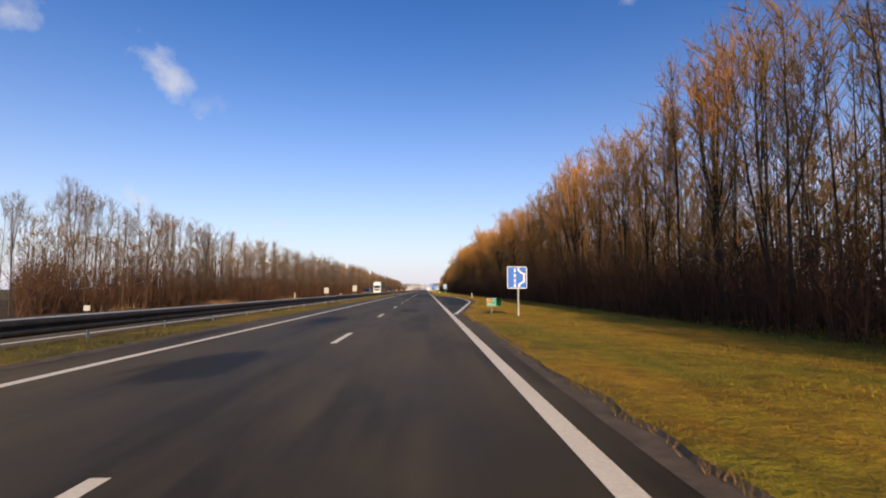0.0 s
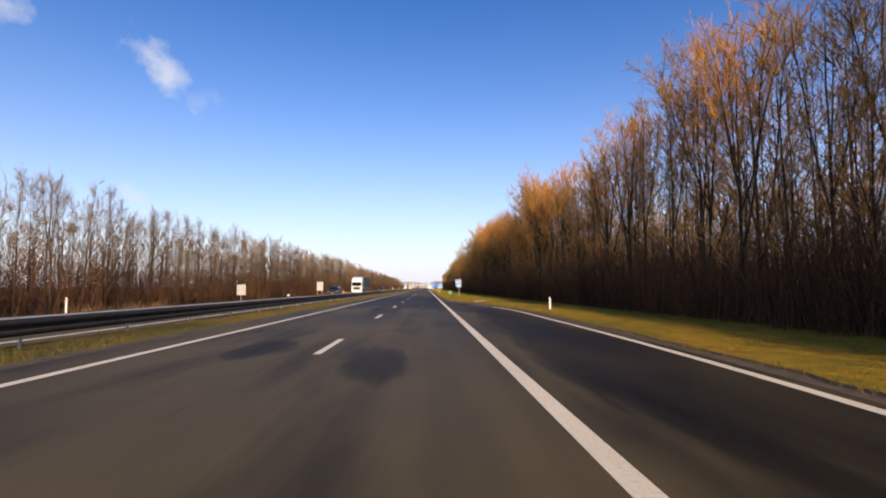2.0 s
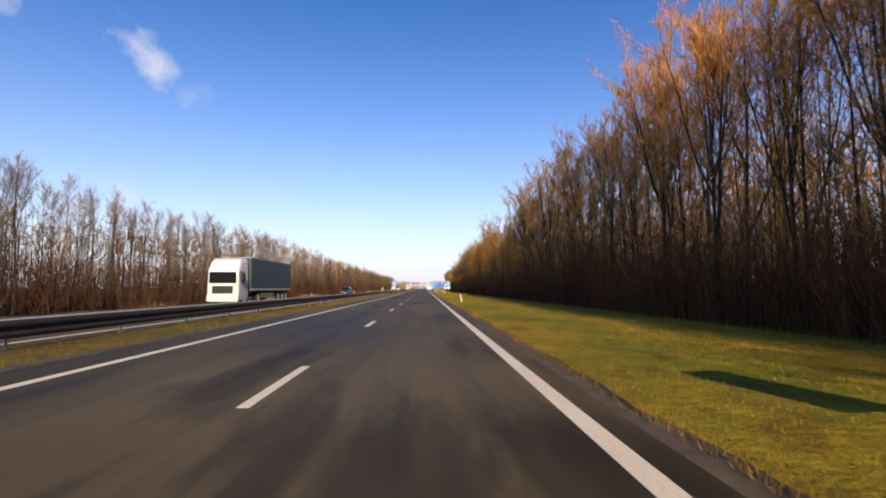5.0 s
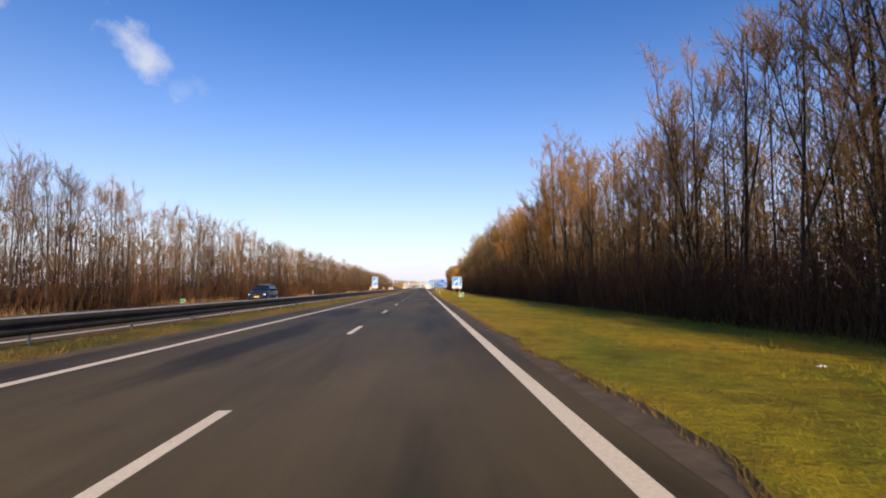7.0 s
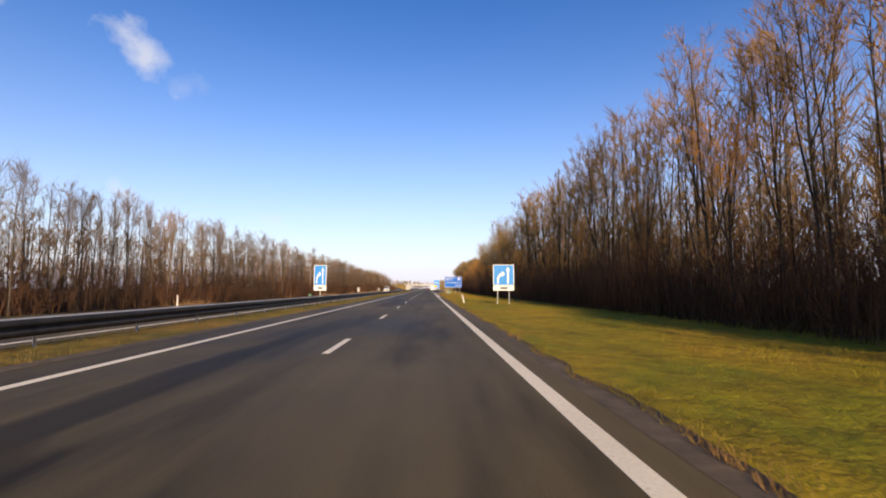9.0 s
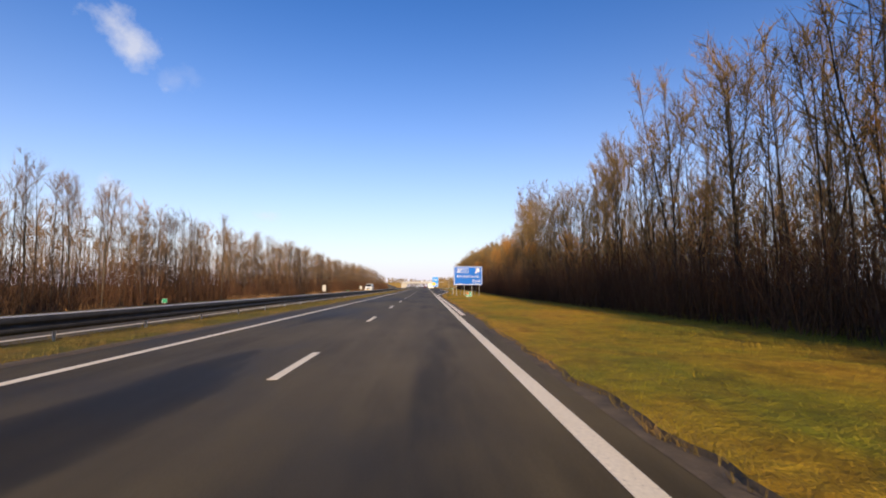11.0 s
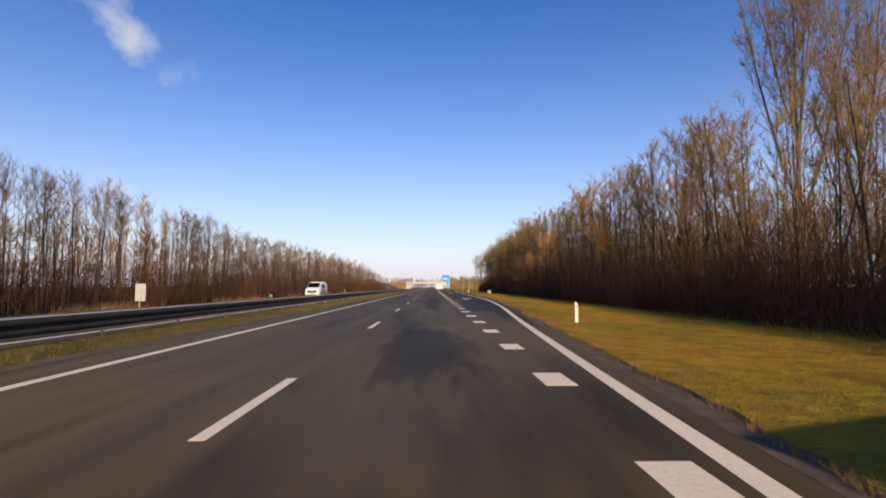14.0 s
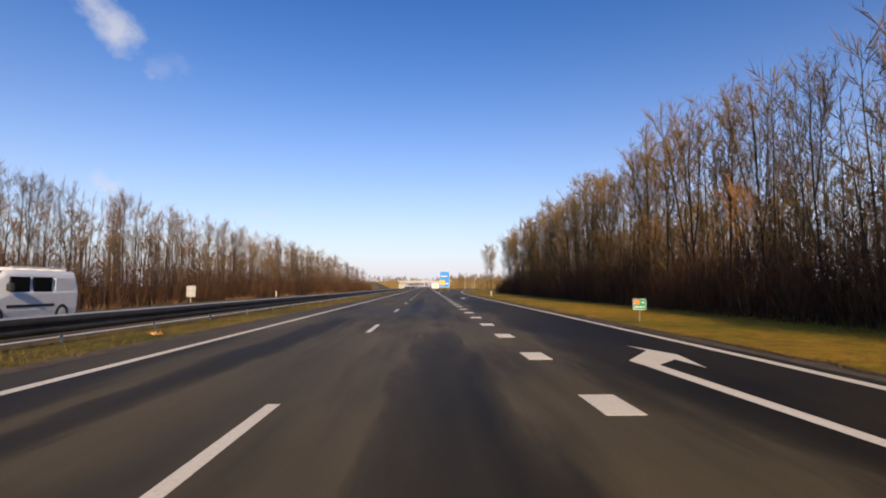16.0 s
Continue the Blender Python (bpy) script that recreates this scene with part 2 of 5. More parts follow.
# pale steel that paints the sunlit highlight along the rail tops
M_RAIL_HIGHLIGHT = surface("rail_highlight", (0.66, 0.65, 0.63), (0.82, 0.80, 0.77), 2.5, 0.45, 0.1, 0.1, 30)
M_POST = surface("post_steel", (0.50, 0.49, 0.47), (0.66, 0.64, 0.61), 4, 0.55, 0.2, 0.1, 40)
M_BRACE = surface("weathered_brace", (0.16, 0.15, 0.14), (0.24, 0.23, 0.21), 4, 0.7, 0.2, 0.1, 40)
M_BLUE = sheet("blue_sign_film", (0.006, 0.145, 0.64))
M_BLUE_PALE = sheet("pale_blue_sign_film", (0.018, 0.27, 0.76))
M_INFO = sheet("light_blue_sign_film", (0.13, 0.36, 0.76))
M_WHITE = sheet("white_sign_film", (0.80, 0.79, 0.77), 0.5, 0.2)
M_GREEN = sheet("green_sign_film", (0.01, 0.27, 0.13))
M_ORANGE = sheet("orange_sign_film", (0.85, 0.22, 0.02))
M_YELLOW = sheet("yellow_sign_film", (0.85, 0.55, 0.03))
M_GREY = sheet("sign_back", (0.50, 0.49, 0.46), 0.55, 0.4)
M_PLASTIC = sheet("white_plastic", (0.78, 0.76, 0.72), 0.5, 0.35)
M_TAN = sheet("tan_card", (0.62, 0.33, 0.13), 0.8, 0.4)
M_BLACK = sheet("black_plastic", (0.02, 0.02, 0.022), 0.5, 0.2)
M_RED = sheet("red_reflector", (0.6, 0.02, 0.015), 0.25, 0.1)
M_CONCRETE = surface("concrete", (0.42, 0.40, 0.37), (0.58, 0.55, 0.50), 0.5, 0.85, 0, 0.4, 9)


# ------------------------------------------------------------------ building helpers
def link(name, bm, mat, parent=None, label=""):
    me = bpy.data.meshes.new(name)
    bm.to_mesh(me)
    bm.free()
    for m in (mat if isinstance(mat, (list, tuple)) else [mat]):
        me.materials.append(m)
    ob = new(name, me)
    if parent:
        ob.parent = parent
    if label:
        ob["label"] = label
    return ob


def part(name, bm, mat, parent, label=""):
    return link(name, bm, mat, parent, label)


def shared(name, me, parent, at=(0, 0, 0)):
    ob = new(name, me)
    ob.parent = parent
    ob.location = at
    return ob


def box(x0, x1, y0, y1, z0, z1, bev=0.0, bm=None):
    bm = bm or bmesh.new()
    r = bmesh.ops.create_cube(bm, size=1.0, matrix=Matrix.Translation(((x0 + x1) / 2, (y0 + y1) / 2, (z0 + z1) / 2)) @ Matrix.Diagonal((x1 - x0, y1 - y0, z1 - z0, 1)))
    if bev:
        es = list({e for v in r["verts"] for e in v.link_edges})
        bmesh.ops.bevel(bm, geom=es, offset=bev, segments=2, affect="EDGES")
    return bm


def rod(a, b, r0, r1=None, sides=10, bm=None):
    bm = bm or bmesh.new()
    a, b = Vector(a), Vector(b)
    d = b - a
    m = Matrix.Translation((a + b) / 2) @ d.to_track_quat("Z", "Y").to_matrix().to_4x4()
    bmesh.ops.create_cone(bm, cap_ends=True, segments=sides, radius1=r0, radius2=r0 if r1 is None else r1, depth=d.length, matrix=m)
    return bm


def extrude_outline(pts, y0, y1, bm=None):
    """A closed outline in x and z, given depth from y0 to y1."""
    bm = bm or bmesh.new()
    f = [bm.verts.new((x, y0, z)) for x, z in pts]
    b = [bm.verts.new((x, y1, z)) for x, z in pts]
    bm.faces.new(f)
    bm.faces.new(b[::-1])
    for i in range(len(pts)):
        j = (i + 1) % len(pts)
        bm.faces.new((f[j], f[i], b[i], b[j]))
    bmesh.ops.recalc_face_normals(bm, faces=bm.faces)
    return bm


def rounded(x0, x1, z0, z1, r, n=5):
    pts = []
    for cx, cz, a0 in ((x1 - r, z0 + r, -90), (x1 - r, z1 - r, 0), (x0 + r, z1 - r, 90), (x0 + r, z0 + r, 180)):
        for i in range(n + 1):
            a = radians(a0 + 90 * i / n)
            pts.append((cx + r * math.cos(a), cz + r * math.sin(a)))
    return pts


def frame_outline(x0, x1, z0, z1, r, w, y0, y1):
    """A closed band round a rounded panel."""
    bm = bmesh.new()
    o, i = rounded(x0, x1, z0, z1, r), rounded(x0 + w, x1 - w, z0 + w, z1 - w, max(0.01, r - w))
    rings = [[bm.verts.new((x, y, z)) for x, z in q] for q, y in ((o, y0), (i, y0), (i, y1), (o, y1))]
    n = len(o)
    for a in range(4):
        A, B = rings[a], rings[(a + 1) % 4]
        for k in range(n):
            bm.faces.new((A[k], A[(k + 1) % n], B[(k + 1) % n], B[k]))
    bmesh.ops.recalc_face_normals(bm, faces=bm.faces)
    return bm


def lettering(text, size, x, z, y, mat, parent, align="LEFT", name="lettering", spacing=1.0):
    cu = bpy.data.curves.new(name, "FONT")
    cu.body, cu.size, cu.align_x, cu.extrude, cu.space_character, cu.offset = text, size, align, 0.003, spacing, size * (0.012 if size > 0.3 else 0.0)
    tmp = bpy.data.objects.new(name, cu)
    me = bpy.data.meshes.new_from_object(tmp)
    bpy.data.objects.remove(tmp)
    me.materials.clear()
    me.materials.append(mat)
    me.transform(Matrix.Translation((x, y, z)) @ Matrix.Rotation(radians(90), 4, "X"))
    ob = new(name, me)
    ob.parent = parent
    return ob


def thing(name, at, label, category, group="", turn=0.0):
    e = new(name)
    e.empty_display_size = 0.3
    e.matrix_world = pose(*at, 0, 0, turn)
    return tagged(e, label, category, group)


def bulk(name, verts, tris, mats, index=None):
    """One mesh from arrays of corners and triangles."""
    me = bpy.data.meshes.new(name)
    nt = len(tris)
    me.vertices.add(len(verts))
    me.vertices.foreach_set("co", np.ascontiguousarray(verts, dtype=np.float32).ravel())
    me.loops.add(nt * 3)
    me.loops.foreach_set("vertex_index", np.ascontiguousarray(tris, dtype=np.int32).ravel())
    me.polygons.add(nt)
    me.polygons.foreach_set("loop_start", np.arange(0, nt * 3, 3, dtype=np.int32))
    if index is not None:
        me.polygons.foreach_set("material_index", np.ascontiguousarray(index, dtype=np.int32))
    me.update(calc_edges=True)
    for m in mats:
        me.materials.append(m)
    return me


def spikes(a, b, r):
    """Thin three-sided tapering stems from points a to points b."""
    a, b = np.asarray(a, float), np.asarray(b, float)
    r = np.broadcast_to(np.asarray(r, float), (len(a),))
    d = b - a
    d /= np.linalg.norm(d, axis=1, keepdims=True) + 1e-9
    h = np.where(np.abs(d[:, 2:3]) > 0.9, np.array([[1.0, 0, 0]]), np.array([[0, 0, 1.0]]))
    u = np.cross(d, h)
    u /= np.linalg.norm(u, axis=1, keepdims=True) + 1e-9
    w = np.cross(d, u)
    ring = [a + r[:, None] * (math.cos(t) * u + math.sin(t) * w) for t in (0, 2.094, 4.189)]
    v = np.stack(ring + [b], axis=1).reshape(-1, 3)
    base = np.arange(len(a))[:, None] * 4
    t = np.concatenate([base + np.array([[0, 1, 3]]), base + np.array([[1, 2, 3]]), base + np.array([[2, 0, 3]])], axis=1).reshape(-1, 3)
    return v, t


def slivers(a, b, r):
    """The finest twigs: one narrow tapering face each, turned every way."""
    a, b = np.asarray(a, float), np.asarray(b, float)
    d = b - a
    d /= np.linalg.norm(d, axis=1, keepdims=True) + 1e-9
    k = np.arange(len(a)) * 2.39996
    h = np.column_stack([np.cos(k), np.sin(k), np.sin(k * 1.7)])
    u = np.cross(d, h)
    u /= np.linalg.norm(u, axis=1, keepdims=True) + 1e-9
    v = np.stack([a - u * r, a + u * r, b], axis=1).reshape(-1, 3)
    return v, np.arange(len(v)).reshape(-1, 3)


def tubes(a, b, ra, rb, sides=3):
    """Open tapering tubes from points a to points b."""
    a, b = np.asarray(a, float), np.asarray(b, float)
    ra, rb = (np.broadcast_to(np.asarray(q, float), (len(a),)) for q in (ra, rb))
    d = b - a
    d /= np.linalg.norm(d, axis=1, keepdims=True) + 1e-9
    h = np.where(np.abs(d[:, 2:3]) > 0.9, np.array([[1.0, 0, 0]]), np.array([[0, 0, 1.0]]))
    u = np.cross(d, h)
    u /= np.linalg.norm(u, axis=1, keepdims=True) + 1e-9
    w = np.cross(d, u)
    ang = [2 * math.pi * k / sides for k in range(sides)]
    v = np.stack([a + ra[:, None] * (math.cos(t) * u + math.sin(t) * w) for t in ang] + [b + rb[:, None] * (math.cos(t) * u + math.sin(t) * w) for t in ang], axis=1).reshape(-1, 3)
    base = np.arange(len(a))[:, None] * 2 * sides
    t = []
    for k in range(sides):
        j = (k + 1) % sides
        t += [base + np.array([[k, j, sides + j]]), base + np.array([[k, sides + j, sides + k]])]
    return v, np.concatenate(t, axis=1).reshape(-1, 3)


def joined(pieces):
    vs, ts, o = [], [], 0
    for v, t in pieces:
        vs.append(v)
        ts.append(t + o)
        o += len(v)
    return np.concatenate(vs), np.concatenate(ts)


# ------------------------------------------------------------------ ground
def strip(name, xs, y0, y1, step, z, mat, rough=0.0, label="", category="ground", seed=0):
    """A long ground strip with slight unevenness; xs are its lateral stations, z its height or heights."""
    zs = z if isinstance(z, (list, tuple)) else [z] * len(xs)
    ny = int((y1 - y0) / step) + 1
    bm = bmesh.new()
    grid = []
    for j in range(ny):
        y = y0 + (y1 - y0) * j / (ny - 1)
        row = []
        for i, x in enumerate(xs):
            q = rough * noise.noise((x * 0.9 + seed, y * 0.35, 0.3)) if 0 < i else 0
            row.append(bm.verts.new((x, y, zs[i] + q)))
        grid.append(row)
    for j in range(ny - 1):
        for i in range(len(xs) - 1):
            bm.faces.new((grid[j][i], grid[j][i + 1], grid[j + 1][i + 1], grid[j + 1][i]))
    ob = link(name, bm, mat)
    return tagged(ob, label, category, kind="structure")


bm = bmesh.new()
bmesh.ops.create_grid(bm, x_segments=24, y_segments=24, size=4500, matrix=Matrix.Translation((0, 600, -0.75)))
tagged(link("ground", bm, M_FIELD), "flat winter farmland reaching the horizon", "ground", kind="structure")

LEFT_LINE, RIGHT_LINE = -3.6, 3.65


def ribbon(pts, w, z, bm, thick=0.004):
    """A painted band of width w along points (x, y)."""
    prev = None
    for i, (x, y) in enumerate(pts):
        a, b = pts[max(i - 1, 0)], pts[min(i + 1, len(pts) - 1)]
        t = Vector((b[0] - a[0], b[1] - a[1])).normalized()
        nx, ny = t.y, -t.x
        q = [bm.verts.new((x + s * nx * w / 2, y + s * ny * w / 2, zz)) for s, zz in ((-1, z), (-1, z + thick), (1, z + thick), (1, z))]
        if prev:
            for k in range(3):
                bm.faces.new((prev[k], prev[k + 1], q[k + 1], q[k]))
        prev = q
    bmesh.ops.recalc_face_normals(bm, faces=bm.faces)
    return bm


def smooth(pts, n=6):
    """A smooth curve through points (x, y), eased by Catmull-Rom."""
    out = []
    for i in range(len(pts) - 1):
        p0, p1, p2, p3 = pts[max(i - 1, 0)], pts[i], pts[i + 1], pts[min(i + 2, len(pts) - 1)]
        for k in range(n):
            t = k / n
            out.append(tuple(0.5 * (2 * b + (c - a) * t + (2 * a - 5 * b + 4 * c - d) * t * t + (3 * b - a - 3 * c + d) * t ** 3) for a, b, c, d in zip(p0, p1, p2, p3)))
    out.append(pts[-1])
    return out


def slab(outline, z, name, mat, label, category="road", depth=0.12):
    bm = bmesh.new()
    top = [bm.verts.new((x, y, z)) for x, y in outline]
    low = [bm.verts.new((x, y, z - depth)) for x, y in outline]
    bm.faces.new(top)
    for i in range(len(top)):
        j = (i + 1) % len(top)
        bm.faces.new((top[i], low[i], low[j], top[j]))
    bmesh.ops.triangulate(bm, faces=[f for f in bm.faces if len(f.verts) > 4])
    bmesh.ops.recalc_face_normals(bm, faces=bm.faces)
    return tagged(link(name, bm, mat), label, category, kind="structure")


Y0, Y1 = -60.0, 1130.0
BAY = smooth([(3.9, 26.5), (4.7, 33), (6.1, 45), (7.0, 53), (7.45, 62), (7.5, 72), (7.4, 80), (6.6, 86), (5.3, 94), (3.95, 102.5)])
EXIT = smooth([(3.98, 304), (3.98, 330), (3.98, 352), (4.4, 360), (5.5, 375), (6.9, 392), (7.7, 409), (7.9, 425), (7.95, 450), (8.1, 480), (9.4, 520), (13, 560), (19, 600), (27, 640)])
RAMP_IN = smooth([(3.9, 505), (4.6, 530), (7.5, 560), (12.5, 598), (20, 640)])
carriage = [(4.4, Y0), (4.4, 20), (4.7, 28)] + [(x + 0.75, y) for x, y in BAY[8:-8]] + [(4.7, 106), (4.4, 112), (4.5, 345)]
carriage += [(x + 0.6, y) for x, y in EXIT if y > 352]
carriage += [(x - 0.5, y) for x, y in RAMP_IN[::-1]] + [(4.4, 500), (4.4, Y1), (-4.75, Y1), (-4.75, Y0)]
slab(carriage, 0.0, "road", M_ASPHALT, "dark worn asphalt carriageway with two lanes and an exit lane")
slab([(-7.5, Y0), (-7.5, Y1), (-17.0, Y1), (-17.0, Y0)], -0.03, "road_opposite", M_ASPHALT, "dark asphalt carriageway beyond the crash barrier")

# verges and woodland floor; the edge next to the asphalt is ragged soil
strip("verge_median", [-4.7, -5.1, -5.6, -6.2, -6.9, -7.55], Y0, 900, 1.5, [-0.02, 0.02, 0.05, 0.05, 0.02, -0.05], M_MEDIAN, 0.06, "narrow median strip of yellowed winter grass", seed=3)
strip("verge_far", [-16.9, -18, -20, -22, -24, -27], Y0, 700, 3, [-0.06, -0.05, -0.2, -0.45, -0.6, -0.65], M_FIELD, 0.10, "grass verge sloping down to the woodland", seed=9)
strip("woodland_floor_far", [-23.5, -28, -40, -70], 20, 660, 8, [-0.62, -0.55, -0.5, -0.5], M_LITTER, 0.15, "brown leaf litter under bare trees", seed=5)


def right_edge(y):
    """Where the asphalt ends on the exit side."""
    e = 4.27
    for line, lo, hi, add in ((BAY, 27, 103, 0.48), (EXIT, 345, 640, 0.55)):
        if lo < y < hi:
            xs = [q[0] for q in line]
            ys = [q[1] for q in line]
            e = max(e, float(np.interp(y, ys, xs)) + add)
    return e


def wood_edge(y):
    """Where the brush of the exit-side wood begins."""
    return float(np.interp(y, [-60, 0, 60, 110, 200, 340, 400, 450, 520], [12.6, 12.6, 14.0, 13.2, 12.8, 12.8, 14.8, 15.8, 17.0]))


def ragged(y):
    """Width of the bare soil between asphalt and grass."""
    return 0.16 + 0.18 * noise.noise((0.4, y * 0.42, 2.0)) + 0.13 * noise.noise((0.4, y * 1.5, 5.0))


def right_verge():
    bm = bmesh.new()
    rows = []
    ny = 1750
    for j in range(ny + 1):
        y = -60 + 700 * j / ny
        e = right_edge(y) - 0.16
        far = max(wood_edge(y) + 5, e + 6)
        g = e + 0.16 + ragged(y)
        row = []
        for i, x in enumerate((e, g - 0.04, g, g + 0.3, g + 0.9, e + (far - e) * 0.35, e + (far - e) * 0.6, e + (far - e) * 0.8, far)):
            base = (0.003, 0.012, 0.055, 0.075, 0.06, 0.03, 0.0, -0.03, -0.05)[i]
            row.append(bm.verts.new((x, y, base + (0.05 * noise.noise((x * 0.8, y * 0.5, 0.7)) if i > 2 else 0))))
        rows.append(row)
    for a, b in zip(rows, rows[1:]):
        for i in range(8):
            f = bm.faces.new((a[i], a[i + 1], b[i + 1], b[i]))
            f.material_index = 1 if i < 2 else 0
    return tagged(link("verge_near", bm, [M_TURF, M_DIRT]), "broad verge of yellow-green winter grass with a ragged soil edge", "ground", kind="structure")


right_verge()
strip("woodland_floor_near", [14.5, 22, 32, 75], -60, 540, 8, [-0.09, -0.06, -0.1, -0.1], M_LITTER, 0.12, "brown leaf litter under bare trees", seed=6)
strip("soil_edge_median", [-4.68, -4.85, -5.0], Y0, 900, 2, [0.004, 0.030, 0.03], M_DIRT, 0.0, "bare soil along the median edge")

# ------------------------------------------------------------------ road markings
markings = new("road_markings")
tagged(markings, "worn white painted lane lines on asphalt", "road marking", kind="structure")
lane = box(-0.075, 0.075, 0, 3, 0.0, 0.004)
me_dash = bpy.data.meshes.new("lane_dash")
lane.to_mesh(me_dash)
lane.free()
me_dash.materials.append(M_PAINT)
for k in range(-3, 62):
    shared("lane_dash", me_dash, markings, (0, 12 * k, 0))
    shared("lane_dash", me_dash, markings, (-11.9, 12 * k + 5, -0.03))
blk = box(-0.22, 0.22, -0.5, 0.5, 0.0, 0.004)
me_blk = bpy.data.meshes.new("block_dash")
blk.to_mesh(me_blk)
blk.free()
me_blk.materials.append(M_PAINT)
for k in range(37):
    shared("block_dash", me_blk, markings, (3.83, 358.9 + 4 * k, 0))


def line(pts, w, z=0.0, mat=M_PAINT):
    part("edge_line", ribbon(pts, w, z, bmesh.new()), mat, markings)


line([(LEFT_LINE, y) for y in np.arange(Y0, Y1, 20)], 0.2)
line([(RIGHT_LINE, y) for y in np.linspace(Y0, 358, 40)], 0.23)
line([(RIGHT_LINE, y) for y in np.linspace(505, Y1, 30)], 0.2)
line(EXIT, 0.22)
worn_from = min(i for i, q in enumerate(BAY) if q[1] > 84)
line(BAY[:worn_from + 1], 0.2)
line(BAY[worn_from:], 0.16, 0.0, M_PAINT_WORN)
line(RAMP_IN, 0.2)
line([(-8.3, y) for y in np.arange(Y0, Y1, 20)], 0.2, -0.03)
line([(-15.5, y) for y in np.arange(Y0, Y1, 20)], 0.2, -0.03)


def turn_arrow(x, y):
    """A long painted arrow that bends off to the exit side."""
    bm = bmesh.new()
    outline = [(-0.26, -5.4), (-0.08, -5.4), (-0.14, -0.3), (0.44, 0.33), (0.49, -0.66), (0.81, 0.96), (0.41, 2.55), (0.47, 1.6), (0.08, 1.04), (-0.47, 0.2), (-0.42, -0.5)]
    v = [bm.verts.new((x + a, y + b, 0.0045)) for a, b in outline]
    f = bm.faces.new(v)
    f.normal_update()
    if f.normal.z < 0:
        f.normal_flip()
    bmesh.ops.triangulate(bm, faces=[f])
    part("turn_arrow", bm, M_PAINT, markings)


for ya in (414.0, 464.0):
    turn_arrow(5.85, ya)


# ------------------------------------------------------------------ crash barrier in the median
def w_beam(x, side, y0, y1, zc):
    """A long pressed-steel beam; side is the way its face looks."""
    prof = [(0.0, -0.19), (0.03, -0.185), (0.08, -0.125), (0.08, -0.075), (0.02, -0.025), (0.02, 0.025), (0.08, 0.075), (0.080, 0.125), (0.062, 0.178), (0.02, 0.193)]
    bm = bmesh.new()
    rings = []
    n = int((y1 - y0) / 20)
    for j in range(n + 1):
        y = y0 + (y1 - y0) * j / n
        rings.append([bm.verts.new((x + side * (a + o), y, zc + b)) for o in (0, -0.004) for a, b in (prof if o == 0 else prof[::-1])])
    for a, b in zip(rings, rings[1:]):
        for k in range(len(a)):
            m = (k + 1) % len(a)
            bm.faces.new((a[k], a[m], b[m], b[k]))
    bmesh.ops.recalc_face_normals(bm, faces=bm.faces)
    return bm


BAR_X = -6.75
barrier = thing("crash_barrier", (0, 0, 0), "galvanised steel double-sided crash barrier along the grass median", "crash barrier")
part("rail", w_beam(BAR_X + 0.105, 1, Y0, 900, 0.475), M_STEEL_SHADED, barrier)
part("rail", w_beam(BAR_X - 0.105, -1, Y0, 900, 0.475), M_STEEL_SHADED, barrier, "rail facing the opposite carriageway")
# added thin strips that carry the painted highlight on both rails
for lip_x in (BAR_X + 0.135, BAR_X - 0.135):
    part("rail_highlight_strip", box(lip_x - 0.03, lip_x + 0.03, Y0, 900, 0.6695, 0.686), M_RAIL_HIGHLIGHT, barrier, "upper edge with its sunlit highlight put into the colour")
pb = box(-0.026, 0.026, -0.025, 0.025, -0.12, 0.60, 0.008)
box(-0.105, 0.105, -0.035, 0.035, 0.42, 0.56, 0.0, pb)
me_post = bpy.data.meshes.new("post")
pb.to_mesh(me_post)
pb.free()
me_post.materials.append(M_POST)
for k in range(-10, 221):
    shared("post", me_post, barrier, (BAR_X, 13.15 + 4 * k, 0))


# ------------------------------------------------------------------ signs
def sign_posts(e, xs, top, r=0.038, name="post", base=-0.1):
    for x in xs:
        part(name, rod((x, 0.06, base), (x, 0.06, top), r), M_POST, e)


def panel(e, w, z0, z1, mat, back=M_GREY, border=0.04, r=0.06, rim=M_WHITE):
    part("panel", extrude_outline(rounded(-w / 2, w / 2, z0, z1, r), -0.012, 0.012), mat, e)
    part("back_plate", extrude_outline(rounded(-w / 2 + 0.01, w / 2 - 0.01, z0 + 0.01, z1 - 0.01, r), 0.0125, 0.03), back, e)
    if border:
        part("border", frame_outline(-w / 2, w / 2, z0, z1, r, border, -0.016, -0.0125), rim, e)


def flat(name, pts, mat, e, y=-0.018, t=0.004):
    return part(name, extrude_outline(pts, y, y + t), mat, e)


def rect(x0, x1, z0, z1):
    return [(x0, z0), (x1, z0), (x1, z1), (x0, z1)]


def bay_sign():
    e = thing("refuge_bay_sign", (6.78, 23.8, 0), "blue square sign showing an emergency refuge bay on a steel post", "road sign")
    panel(e, 0.98, 1.38, 2.46, M_BLUE, border=0.035)
    sign_posts(e, [0.06], 2.35)
    for z in (1.45, 1.68, 1.93, 2.19):
        flat("stripe", rect(-0.15, -0.065, z, z + 0.17), M_WHITE, e)
    path = [(0.03, 2.40), (0.03, 2.24), (0.30, 2.06), (0.30, 1.74), (0.06, 1.62), (0.06, 1.45)]
    flat("bay_line", path[::-1] + [(0.11, 2.40), (0.11, 2.28), (0.385, 2.10), (0.385, 1.70), (0.14, 1.57), (0.14, 1.45)], M_WHITE, e)


